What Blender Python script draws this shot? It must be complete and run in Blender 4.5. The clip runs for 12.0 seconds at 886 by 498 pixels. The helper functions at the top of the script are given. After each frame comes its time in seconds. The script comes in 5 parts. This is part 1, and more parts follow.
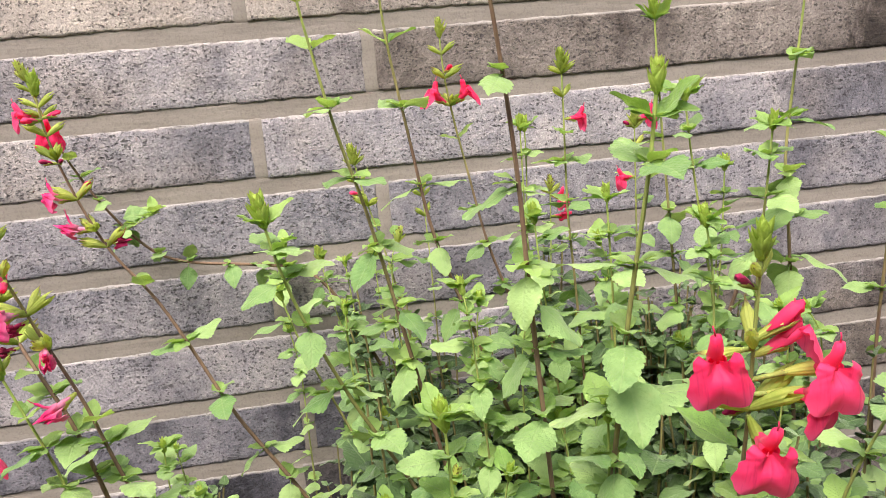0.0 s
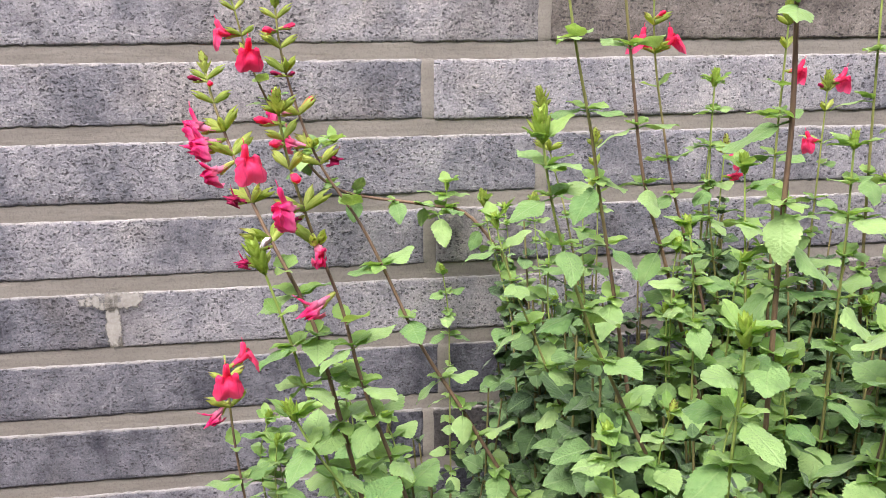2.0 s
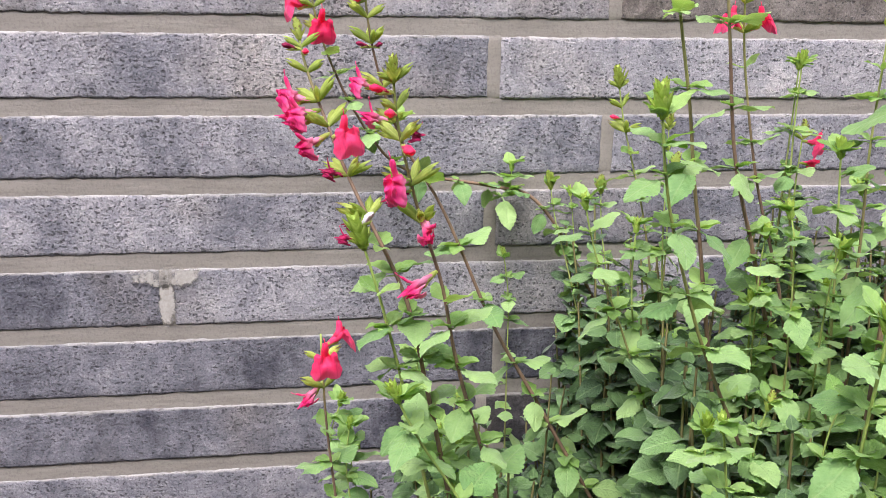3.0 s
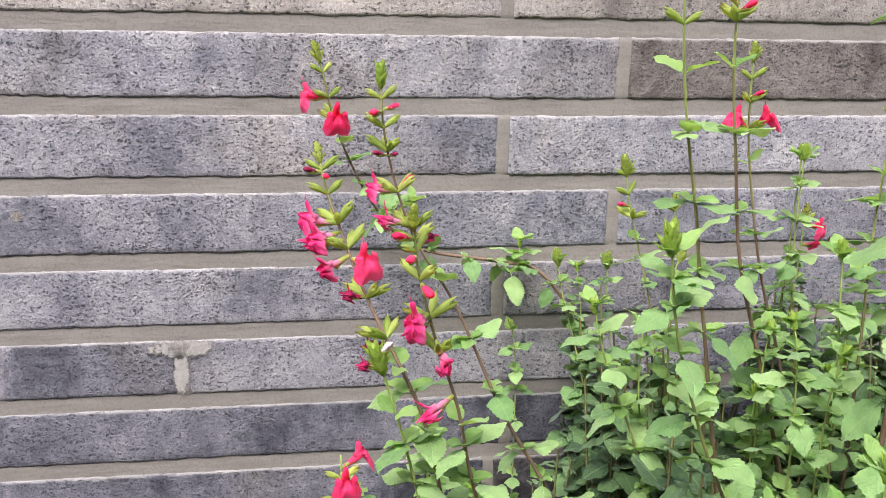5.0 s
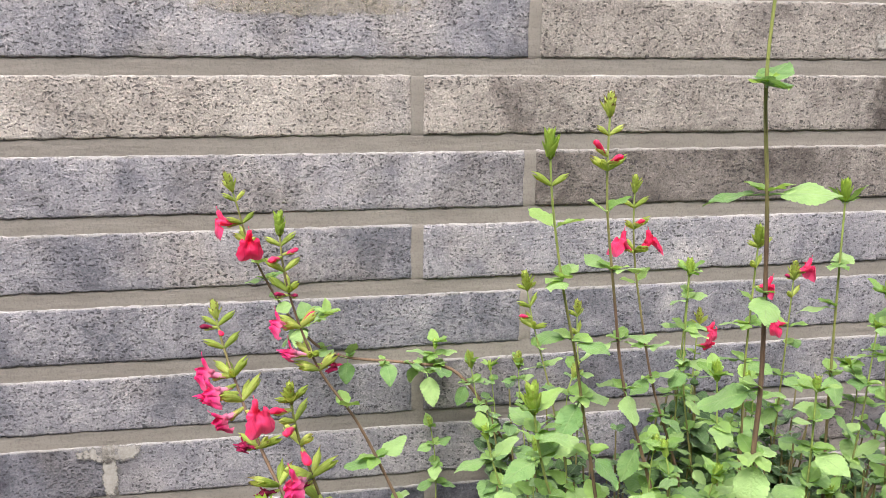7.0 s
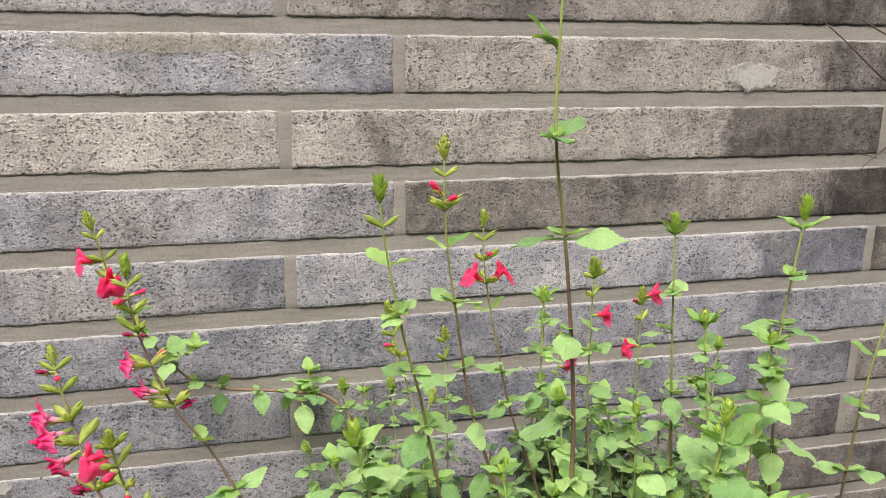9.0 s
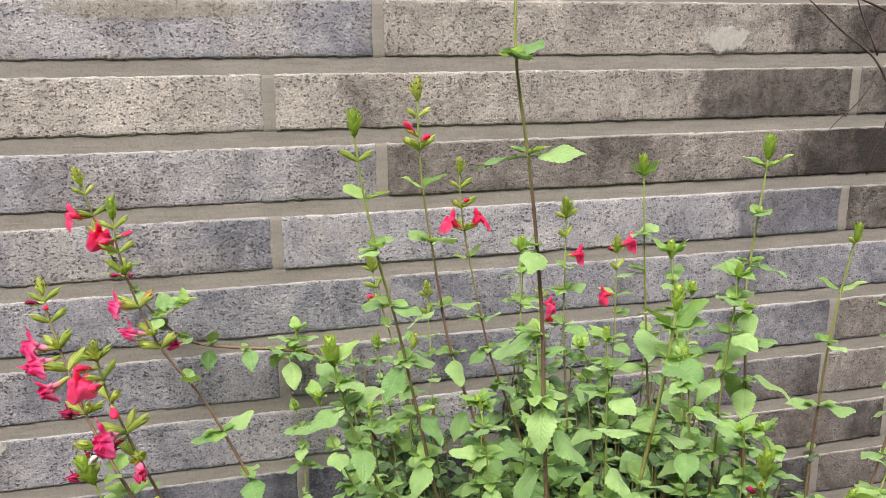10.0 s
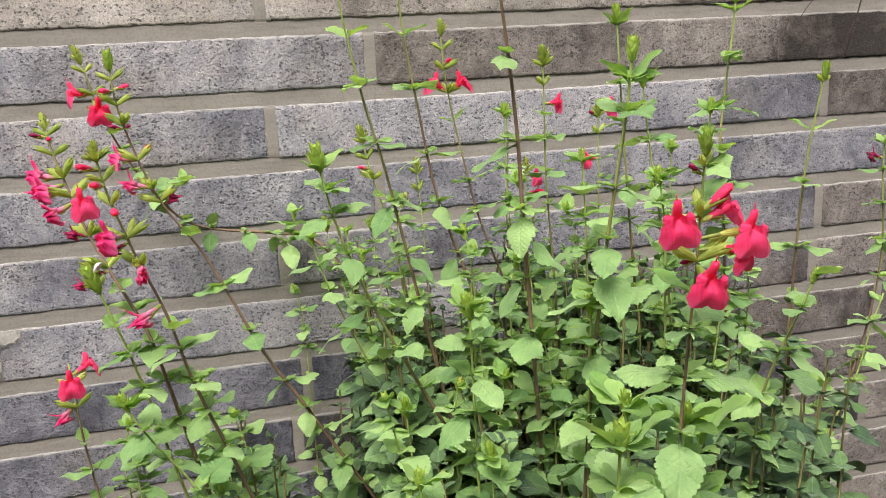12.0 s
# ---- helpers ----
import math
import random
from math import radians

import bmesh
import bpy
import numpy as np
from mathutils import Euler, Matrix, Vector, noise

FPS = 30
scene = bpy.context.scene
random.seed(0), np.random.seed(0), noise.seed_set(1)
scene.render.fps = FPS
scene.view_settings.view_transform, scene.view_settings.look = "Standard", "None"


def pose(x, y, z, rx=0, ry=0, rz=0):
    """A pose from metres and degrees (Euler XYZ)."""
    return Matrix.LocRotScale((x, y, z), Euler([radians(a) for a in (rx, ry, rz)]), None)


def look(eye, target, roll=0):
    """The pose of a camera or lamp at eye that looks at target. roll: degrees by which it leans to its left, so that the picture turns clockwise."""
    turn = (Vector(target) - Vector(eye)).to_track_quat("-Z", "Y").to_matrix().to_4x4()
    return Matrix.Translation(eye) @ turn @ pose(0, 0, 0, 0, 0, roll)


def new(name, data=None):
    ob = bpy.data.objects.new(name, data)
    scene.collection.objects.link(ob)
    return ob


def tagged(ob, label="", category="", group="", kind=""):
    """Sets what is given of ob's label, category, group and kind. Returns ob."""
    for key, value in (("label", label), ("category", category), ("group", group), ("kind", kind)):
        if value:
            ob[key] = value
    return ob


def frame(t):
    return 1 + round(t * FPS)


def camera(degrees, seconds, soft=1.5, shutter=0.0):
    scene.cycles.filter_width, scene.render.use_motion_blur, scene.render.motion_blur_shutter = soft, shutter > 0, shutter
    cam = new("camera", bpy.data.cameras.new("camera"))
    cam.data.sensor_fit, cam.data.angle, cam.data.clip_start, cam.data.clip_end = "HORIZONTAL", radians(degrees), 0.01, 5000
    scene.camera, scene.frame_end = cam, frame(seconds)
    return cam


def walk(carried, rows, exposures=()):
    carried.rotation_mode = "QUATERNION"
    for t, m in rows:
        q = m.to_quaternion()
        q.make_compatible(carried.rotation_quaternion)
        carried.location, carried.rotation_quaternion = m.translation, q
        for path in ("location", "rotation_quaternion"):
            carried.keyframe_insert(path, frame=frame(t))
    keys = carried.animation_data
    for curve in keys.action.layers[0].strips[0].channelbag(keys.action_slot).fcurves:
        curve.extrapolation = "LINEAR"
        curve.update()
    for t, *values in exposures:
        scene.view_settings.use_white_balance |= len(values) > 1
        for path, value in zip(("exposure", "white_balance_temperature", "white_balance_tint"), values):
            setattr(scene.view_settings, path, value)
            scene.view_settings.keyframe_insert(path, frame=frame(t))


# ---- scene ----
# ---- camera ----
cam = camera(58.0, 12.0, 0.8)
PATH = [
    (0, (0.0453, -0.5640, 0.6215), (0.2938, 1.1079, 0.1970), -4.7),
    (0.5, (0.0183, -0.5614, 0.6198), (0.2545, 1.1105, 0.1857), -3.6),
    (1, (-0.0078, -0.5596, 0.6137), (0.2240, 1.1132, 0.1787), -2.4),
    (1.5, (-0.0323, -0.5596, 0.6076), (0.1961, 1.1105, 0.1639), -1.4),
    (2, (-0.0567, -0.5588, 0.6006), (0.1621, 1.1105, 0.1491), -0.5),
    (2.5, (-0.0811, -0.5527, 0.5945), (0.1325, 1.1132, 0.1290), 0.1),
    (2.7, (-0.0880, -0.5483, 0.5928), (0.1238, 1.1166, 0.1220), 0.4),
    (4.3, (-0.1072, -0.5326, 0.6207), (0.1081, 1.1254, 0.1247), 1.1),
    (4.5, (-0.1055, -0.5344, 0.6276), (0.1081, 1.1236, 0.1342), 1.0),
    (5, (-0.1029, -0.5387, 0.6459), (0.1107, 1.1236, 0.1674), 0.9),
    (5.5, (-0.0985, -0.5405, 0.6616), (0.1203, 1.1227, 0.1874), 0.7),
    (6, (-0.0898, -0.5422, 0.6721), (0.1369, 1.1201, 0.1996), 0.4),
    (6.5, (-0.0785, -0.5492, 0.6869), (0.1700, 1.1149, 0.2310), 0.4),
    (7, (-0.0662, -0.5544, 0.7113), (0.2092, 1.1105, 0.2746), 0.4),
    (7.2, (-0.0636, -0.5570, 0.7165), (0.2249, 1.1079, 0.2868), 0.4),
    (8.8, (-0.0218, -0.5710, 0.7340), (0.3635, 1.0757, 0.3095), 0.5),
    (9, (-0.0157, -0.5771, 0.7314), (0.3774, 1.0678, 0.3103), 0.4),
    (9.5, (-0.0061, -0.5901, 0.7104), (0.3940, 1.0574, 0.3060), -0.1),
    (10, (-0.0087, -0.6050, 0.6930), (0.3870, 1.0478, 0.3060), -0.7),
    (10.5, (-0.0131, -0.6207, 0.6730), (0.3783, 1.0365, 0.2990), -1.5),
    (11, (-0.0131, -0.6320, 0.6485), (0.3757, 1.0260, 0.2763), -2.1),
    (11.5, (-0.0105, -0.6433, 0.6276), (0.3722, 1.0155, 0.2510), -2.7),
    (12, (-0.0070, -0.6477, 0.6058), (0.3687, 1.0112, 0.2223), -3.1),
]
EXPOSURES = [(0, 1.55, 6800, 14), (1.5, 1.51, 6500, 14), (2.5, 1.48, 6150, 15), (4.5, 1.46, 6050, 14), (5.5, 1.45, 6200, 13), (7.0, 1.4, 6350, 10), (9.5, 1.29, 6550, 8), (12, 1.31, 6500, 8)]
walk(cam, [(t, look(eye, target, roll)) for t, eye, target, roll in PATH], EXPOSURES)

# ---- world, sun, exposure ----
world = bpy.data.worlds.new("overcast_sky")
scene.world = world
world.use_nodes = True
wn = world.node_tree
sky = wn.nodes.new("ShaderNodeTexSky")
sky.sky_type, sky.sun_disc = "NISHITA", False
sky.sun_elevation, sky.sun_rotation = radians(60), radians(205)
sky.air_density, sky.dust_density, sky.ozone_density = 1.0, 4.0, 1.0
wn.links.new(sky.outputs[0], wn.nodes["Background"].inputs[0])
wn.nodes["Background"].inputs[1].default_value = 0.115
sun = new("sun", bpy.data.lights.new("sun", "SUN"))
sun.data.energy, sun.data.angle, sun.data.color = 1.9, radians(40), (1.0, 0.985, 0.955)
sun.matrix_world = look((-1.0, -2.25, 4.5), (0.1, 0, 0.5))


# ---- materials ----
class Nodes:
    """A small helper that wires up one material's node tree."""

    def __init__(self, name):
        self.mat = bpy.data.materials.new(name)
        self.mat.use_nodes = True
        self.t = self.mat.node_tree
        self.t.nodes.clear()
        self.out = self.t.nodes.new("ShaderNodeOutputMaterial")

    def add(self, kind, **values):
        n = self.t.nodes.new(kind)
        for k, v in values.items():
            n.inputs[k].default_value = v
        return n

    def link(self, a, b):
        self.t.links.new(a, b)

    def coords(self):
        return self.add("ShaderNodeTexCoord")

    def mapped(self, vec, scale=(1, 1, 1), loc=None):
        m = self.add("ShaderNodeMapping")
        m.inputs["Scale"].default_value = scale
        self.link(vec, m.inputs["Vector"])
        if loc is not None:
            self.link(loc, m.inputs["Location"])
        return m.outputs[0]

    def noise(self, vec, scale, detail=4.0, rough=0.6, distortion=0.0):
        n = self.add("ShaderNodeTexNoise", Scale=scale, Detail=detail, Roughness=rough, Distortion=distortion)
        if vec is not None:
            self.link(vec, n.inputs["Vector"])
        return n.outputs[0]

    def ramp(self, fac, *stops):
        r = self.t.nodes.new("ShaderNodeValToRGB")
        while len(r.color_ramp.elements) < len(stops):
            r.color_ramp.elements.new(0.5)
        for e, (p, c) in zip(r.color_ramp.elements, stops):
            e.position = p
            e.color = (c, c, c, 1) if not isinstance(c, tuple) else (*c, 1)
        self.link(fac, r.inputs[0])
        return r.outputs[0]

    def math(self, op, a, b=None, clamp=False):
        m = self.t.nodes.new("ShaderNodeMath")
        m.operation, m.use_clamp = op, clamp
        for i, v in ((0, a), (1, b)):
            if v is None:
                continue
            if isinstance(v, (int, float)):
                m.inputs[i].default_value = v
            else:
                self.link(v, m.inputs[i])
        return m.outputs[0]

    def mix(self, fac, a, b, how="MIX"):
        m = self.t.nodes.new("ShaderNodeMix")
        m.data_type, m.blend_type = "RGBA", how
        for i, v in ((0, fac), (6, a), (7, b)):
            if isinstance(v, (int, float)):
                m.inputs[i].default_value = v
            elif isinstance(v, tuple):
                m.inputs[i].default_value = (*v, 1)
            else:
                self.link(v, m.inputs[i])
        return m.outputs[2]

    def bump(self, height, strength, distance, prior=None):
        b = self.add("ShaderNodeBump", Strength=strength, Distance=distance)
        self.link(height, b.inputs["Height"])
        if prior is not None:
            self.link(prior, b.inputs["Normal"])
        return b.outputs[0]

    def surface(self, colour, rough=0.8, normal=None, specular=0.3, sheen=0.0):
        p = self.add("ShaderNodeBsdfPrincipled")
        for key, v in (("Base Color", colour), ("Roughness", rough), ("Normal", normal)):
            if v is None:
                continue
            if isinstance(v, tuple):
                p.inputs[key].default_value = (*v, 1)
            elif isinstance(v, (int, float)):
                p.inputs[key].default_value = v
            else:
                self.link(v, p.inputs[key])
        p.inputs["Specular IOR Level"].default_value = specular
        p.inputs["Sheen Weight"].default_value = sheen
        self.link(p.outputs[0], self.out.inputs[0])
        return p

    def through_light(self, p, colour, amount, normal=None):
        """Lets light through a thin leaf or petal."""
        tr = self.add("ShaderNodeBsdfTranslucent")
        if isinstance(colour, tuple):
            tr.inputs[0].default_value = (*colour, 1)
        else:
            self.link(colour, tr.inputs[0])
        if normal is not None:
            self.link(normal, tr.inputs["Normal"])
        mx = self.add("ShaderNodeMixShader")
        mx.inputs[0].default_value = amount
        self.link(p.outputs[0], mx.inputs[1])
        self.link(tr.outputs[0], mx.inputs[2])
        self.link(mx.outputs[0], self.out.inputs[0])


def brick_material():
    """Grey long-format brick: sandy face with clusters of open pits, pale and blue-grey blotches, lime left on the upper arris.
    The object's own colour gives tone (r) and warmth (g)."""
    n = Nodes("grey_brick")
    c, info = n.coords(), n.add("ShaderNodeObjectInfo")
    shift = n.add("ShaderNodeCombineXYZ")
    n.link(n.math("MULTIPLY", info.outputs["Random"], 37.0), shift.inputs[0])
    n.link(n.math("MULTIPLY", info.outputs["Random"], 91.0), shift.inputs[2])
    v = n.mapped(c.outputs["Object"], (1, 1, 1), shift.outputs[0])
    tone = n.add("ShaderNodeSeparateColor")
    n.link(info.outputs["Color"], tone.inputs[0])
    wide = n.ramp(n.noise(n.mapped(v, (1, 1, 0.7)), 12.0, 6, 0.62, 0.5), (0.3, 0.22), (0.47, 0.46), (0.55, 0.54), (0.7, 0.7))
    mid = n.noise(v, 60.0, 5, 0.62, 0.5)
    grain = n.noise(v, 700.0, 3, 0.7)
    k = n.math("ADD", wide, n.math("MULTIPLY", mid, 0.6))
    # one end of many bricks is burnt darker, with an upright ragged border
    side = n.add("ShaderNodeSeparateXYZ")
    n.link(c.outputs["Generated"], side.inputs[0])
    border = n.math("ADD", side.outputs[0], n.math("MULTIPLY", n.math("SUBTRACT", n.noise(n.mapped(v, (1, 1, 0.5)), 60.0, 5, 0.75), 0.5), 0.16))
    burnt = n.ramp(n.math("ADD", border, n.math("MULTIPLY", tone.outputs[2], 0.14)), (0.93, 0.0), (0.965, 1.0))
    k = n.math("SUBTRACT", k, n.math("MULTIPLY", burnt, n.math("MULTIPLY", tone.outputs[2], 0.24)))
    k = n.math("ADD", k, n.math("SUBTRACT", tone.outputs[0], 0.65), True)
    cool = n.ramp(k, (0.0, (0.05, 0.049, 0.058)), (0.15, (0.1, 0.098, 0.117)), (0.42, (0.225, 0.218, 0.243)), (0.62, (0.36, 0.34, 0.36)), (0.9, (0.52, 0.485, 0.485)))
    hot = n.ramp(k, (0.0, (0.055, 0.046, 0.041)), (0.15, (0.112, 0.094, 0.083)), (0.42, (0.242, 0.21, 0.19)), (0.62, (0.38, 0.335, 0.3)), (0.9, (0.545, 0.485, 0.435)))
    col = n.mix(n.ramp(n.math("ADD", n.noise(v, 14.0, 3, 0.5), n.math("SUBTRACT", tone.outputs[1], 0.5)), (0.35, 0.0), (0.75, 1.0)), cool, hot)
    # sand grains, pale and dark
    col = n.mix(n.ramp(grain, (0.34, 0.6), (0.47, 0.0)), col, n.mix(1.0, col, (0.45, 0.45, 0.46), "MULTIPLY"))
    col = n.mix(n.ramp(grain, (0.53, 0.0), (0.66, 0.6)), col, n.mix(1.0, col, (1.55, 1.52, 1.5), "MULTIPLY"))
    lumps = n.noise(v, 260.0, 4, 0.7)
    col = n.mix(n.ramp(lumps, (0.36, 0.5), (0.48, 0.0)), col, n.mix(1.0, col, (0.55, 0.55, 0.56), "MULTIPLY"))
    col = n.mix(n.ramp(lumps, (0.54, 0.0), (0.66, 0.55)), col, n.mix(1.0, col, (1.4, 1.38, 1.36), "MULTIPLY"))
    # open pits in clusters
    where = n.noise(v, 26.0, 4, 0.65)
    bias = n.math("MULTIPLY", n.math("SUBTRACT", where, 0.5), 0.6)
    warp = n.add("ShaderNodeTexNoise", Scale=300.0, Detail=3.0)
    n.link(v, warp.inputs["Vector"])
    bent = n.t.nodes.new("ShaderNodeVectorMath")
    bent.operation = "MULTIPLY_ADD"
    n.link(warp.outputs["Color"], bent.inputs[0])
    bent.inputs[1].default_value = (0.0042, 0.0042, 0.0042)
    n.link(n.mapped(v, (0.8, 1, 1.1)), bent.inputs[2])

    def holes(scale, spread, least):
        cells = n.add("ShaderNodeTexVoronoi", Scale=scale)
        n.link(bent.outputs[0], cells.inputs["Vector"])
        hue = n.add("ShaderNodeSeparateColor")
        n.link(cells.outputs["Color"], hue.inputs[0])
        reach = n.math("ADD", n.math("ADD", n.math("MULTIPLY", hue.outputs[0], spread), least), bias)
        return n.ramp(n.math("SUBTRACT", cells.outputs["Distance"], reach), (0.0, 0.0), (0.13, 1.0))

    pit = n.math("MULTIPLY", holes(560.0, 0.55, -0.2), holes(300.0, 0.5, -0.24))
    # the shade inside the pits is mixed into the colour, besides their bump
    col = n.mix(n.math("MULTIPLY", n.math("SUBTRACT", 1.0, pit), 0.62), col, (0.06, 0.056, 0.06))
    # lime left along the upper arris
    sep = n.add("ShaderNodeSeparateXYZ")
    n.link(c.outputs["Object"], sep.inputs[0])
    edge = n.math("ADD", sep.outputs[2], n.math("MULTIPLY", n.math("SUBTRACT", n.noise(n.mapped(v, (0.35, 1, 1)), 90.0, 4, 0.65), 0.5), 0.008))
    lime = n.ramp(n.math("MULTIPLY", n.math("SUBTRACT", edge, 0.0184), 700.0, True), (0.0, 0.0), (1.0, 0.65))
    col = n.mix(lime, col, n.mix(mid, (0.38, 0.35, 0.32), (0.5, 0.465, 0.43)))
    h = n.math("ADD", n.math("MULTIPLY", lumps, 0.7), n.math("ADD", n.math("MULTIPLY", mid, 0.2), n.math("MULTIPLY", grain, 0.3)))
    h = n.math("ADD", h, n.math("ADD", n.math("MULTIPLY", pit, 0.7), n.math("MULTIPLY", where, 0.2)))
    n.surface(col, 0.93, n.bump(h, 1.0, 0.003), 0.18)
    return n.mat


def mortar_material():
    n = Nodes("grey_mortar")
    v = n.coords().outputs["Object"]
    a, b, f = n.noise(v, 12.0, 4), n.noise(n.mapped(v, (0.25, 1, 1.6)), 120.0, 4), n.noise(v, 600.0, 3)
    col = n.ramp(n.math("ADD", n.math("MULTIPLY", a, 0.5), n.math("MULTIPLY", b, 0.5)), (0.3, (0.218, 0.193, 0.168)), (0.7, (0.32, 0.287, 0.252)))
    col = n.mix(n.ramp(f, (0.36, 0.4), (0.5, 0.0)), col, (0.17, 0.152, 0.135))
    n.surface(col, 0.95, n.bump(n.math("ADD", n.math("MULTIPLY", f, 0.4), b), 0.7, 0.001), 0.2)
    return n.mat


def smear_material(name, a, b, reach):
    """A thin ragged smear left on the brick face: it thins out to nothing towards its edge."""
    n = Nodes(name)
    c = n.coords()
    v = c.outputs["Object"]
    f = n.noise(v, 300.0, 4)
    p = n.surface(n.mix(n.ramp(f, (0.3, 0.0), (0.7, 1.0)), a, b), 0.95, n.bump(f, 0.8, 0.001), 0.2)
    sep = n.add("ShaderNodeSeparateXYZ")
    n.link(c.outputs["UV"], sep.inputs[0])
    k = n.math("ADD", sep.outputs[0], n.math("MULTIPLY", n.math("SUBTRACT", n.noise(v, 110.0, 5, 0.7), 0.5), 1.5))
    clear = n.add("ShaderNodeBsdfTransparent")
    mx = n.add("ShaderNodeMixShader")
    n.link(n.ramp(k, (0.3, 0.0), (0.55, reach)), mx.inputs[0])
    n.link(clear.outputs[0], mx.inputs[1])
    n.link(p.outputs[0], mx.inputs[2])
    n.link(mx.outputs[0], n.out.inputs[0])
    return n.mat


def soil_material():
    n = Nodes("garden_soil")
    v = n.coords().outputs["Object"]
    a, f = n.noise(v, 3.0, 6), n.noise(v, 90.0, 5)
    col = n.ramp(n.math("ADD", n.math("MULTIPLY", a, 0.5), n.math("MULTIPLY", f, 0.5)), (0.3, (0.035, 0.026, 0.02)), (0.7, (0.11, 0.088, 0.068)))
    n.surface(col, 0.97, n.bump(f, 1.0, 0.012), 0.15)
    return n.mat


def leaf_material(name, dark, light, single, veins=1.0, glow=0.2):
    """Rugose sage leaf: net of veins, pale midrib, blotchy green. single: one object a leaf, else many leaves joined."""
    n = Nodes(name)
    uv = n.coords().outputs["UV"]
    sep = n.add("ShaderNodeSeparateXYZ")
    n.link(uv, sep.inputs[0])
    across = n.math("ABSOLUTE", n.math("SUBTRACT", sep.outputs[0], 0.5))
    vein = n.math("SINE", n.math("MULTIPLY", n.math("SUBTRACT", sep.outputs[1], n.math("MULTIPLY", n.math("POWER", across, 0.8), 0.8)), 48.0))
    rib = n.ramp(across, (0.0, 1.0), (0.03, 0.0))
    if single:
        rand = n.add("ShaderNodeObjectInfo").outputs["Random"]
    else:
        rand = n.add("ShaderNodeNewGeometry").outputs["Random Per Island"]
    shift = n.add("ShaderNodeCombineXYZ")
    n.link(n.math("MULTIPLY", rand, 60.0), shift.inputs[0])
    v = n.mapped(uv, (1, 1, 1), shift.outputs[0])
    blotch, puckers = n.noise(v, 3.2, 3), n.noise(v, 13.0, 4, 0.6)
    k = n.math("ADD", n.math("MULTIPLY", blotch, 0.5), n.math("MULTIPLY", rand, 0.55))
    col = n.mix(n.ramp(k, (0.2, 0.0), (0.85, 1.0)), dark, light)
    col = n.mix(n.ramp(vein, (0.7, 0.0), (1.0, 0.06 * veins)), col, n.mix(1.0, col, (1.35, 1.25, 1.3), "MULTIPLY"))
    col = n.mix(n.math("MULTIPLY", rib, 0.3), col, (0.38, 0.5, 0.22))
    col = n.mix(n.ramp(n.noise(v, 6.0, 5, 0.7), (0.66, 0.0), (0.74, 0.5)), col, (0.2, 0.2, 0.05))
    h = n.math("ADD", n.math("MULTIPLY", vein, -0.045 * veins), n.math("ADD", n.math("MULTIPLY", puckers, 0.8), n.math("MULTIPLY", rib, -0.2)))
    bump = n.bump(h, 0.8, 0.0012)
    p = n.surface(col, 0.46, bump, 0.45, 0.2)
    n.through_light(p, n.mix(1.0, col, (1.15, 1.1, 0.6), "MULTIPLY"), glow)
    return n.mat


def calyx_material(name, dark, light, tip):
    """Ribbed yellow-green calyx or bract; u runs round it, v from foot to tip. The points turn brown-purple with age."""
    n = Nodes(name)
    uv = n.coords().outputs["UV"]
    sep = n.add("ShaderNodeSeparateXYZ")
    n.link(uv, sep.inputs[0])
    rand = n.add("ShaderNodeObjectInfo").outputs["Random"]
    shift = n.add("ShaderNodeCombineXYZ")
    n.link(n.math("MULTIPLY", rand, 50.0), shift.inputs[0])
    spots = n.noise(n.mapped(uv, (1, 1, 1), shift.outputs[0]), 5.0, 4, 0.6)
    rib = n.math("SINE", n.math("MULTIPLY", sep.outputs[0], 75.0))
    col = n.mix(n.ramp(n.math("ADD", n.math("MULTIPLY", spots, 0.6), n.math("MULTIPLY", rand, 0.5)), (0.3, 0.0), (0.8, 1.0)), dark, light)
    col = n.mix(n.ramp(rib, (0.2, 0.0), (1.0, 0.3)), col, n.mix(1.0, col, (0.6, 0.72, 0.5), "MULTIPLY"))
    age = n.math("ADD", sep.outputs[1], n.math("MULTIPLY", n.math("SUBTRACT", spots, 0.5), 0.5))
    age = n.math("ADD", age, n.math("MULTIPLY", n.math("SUBTRACT", rand, 0.5), 0.3))
    col = n.mix(n.ramp(age, (0.84, 0.0), (1.08, 0.85)), col, tip)
    p = n.surface(col, 0.55, n.bump(rib, 0.3, 0.0003), 0.3)
    n.through_light(p, n.mix(1.0, col, (1.2, 1.15, 0.7), "MULTIPLY"), 0.45)
    return n.mat


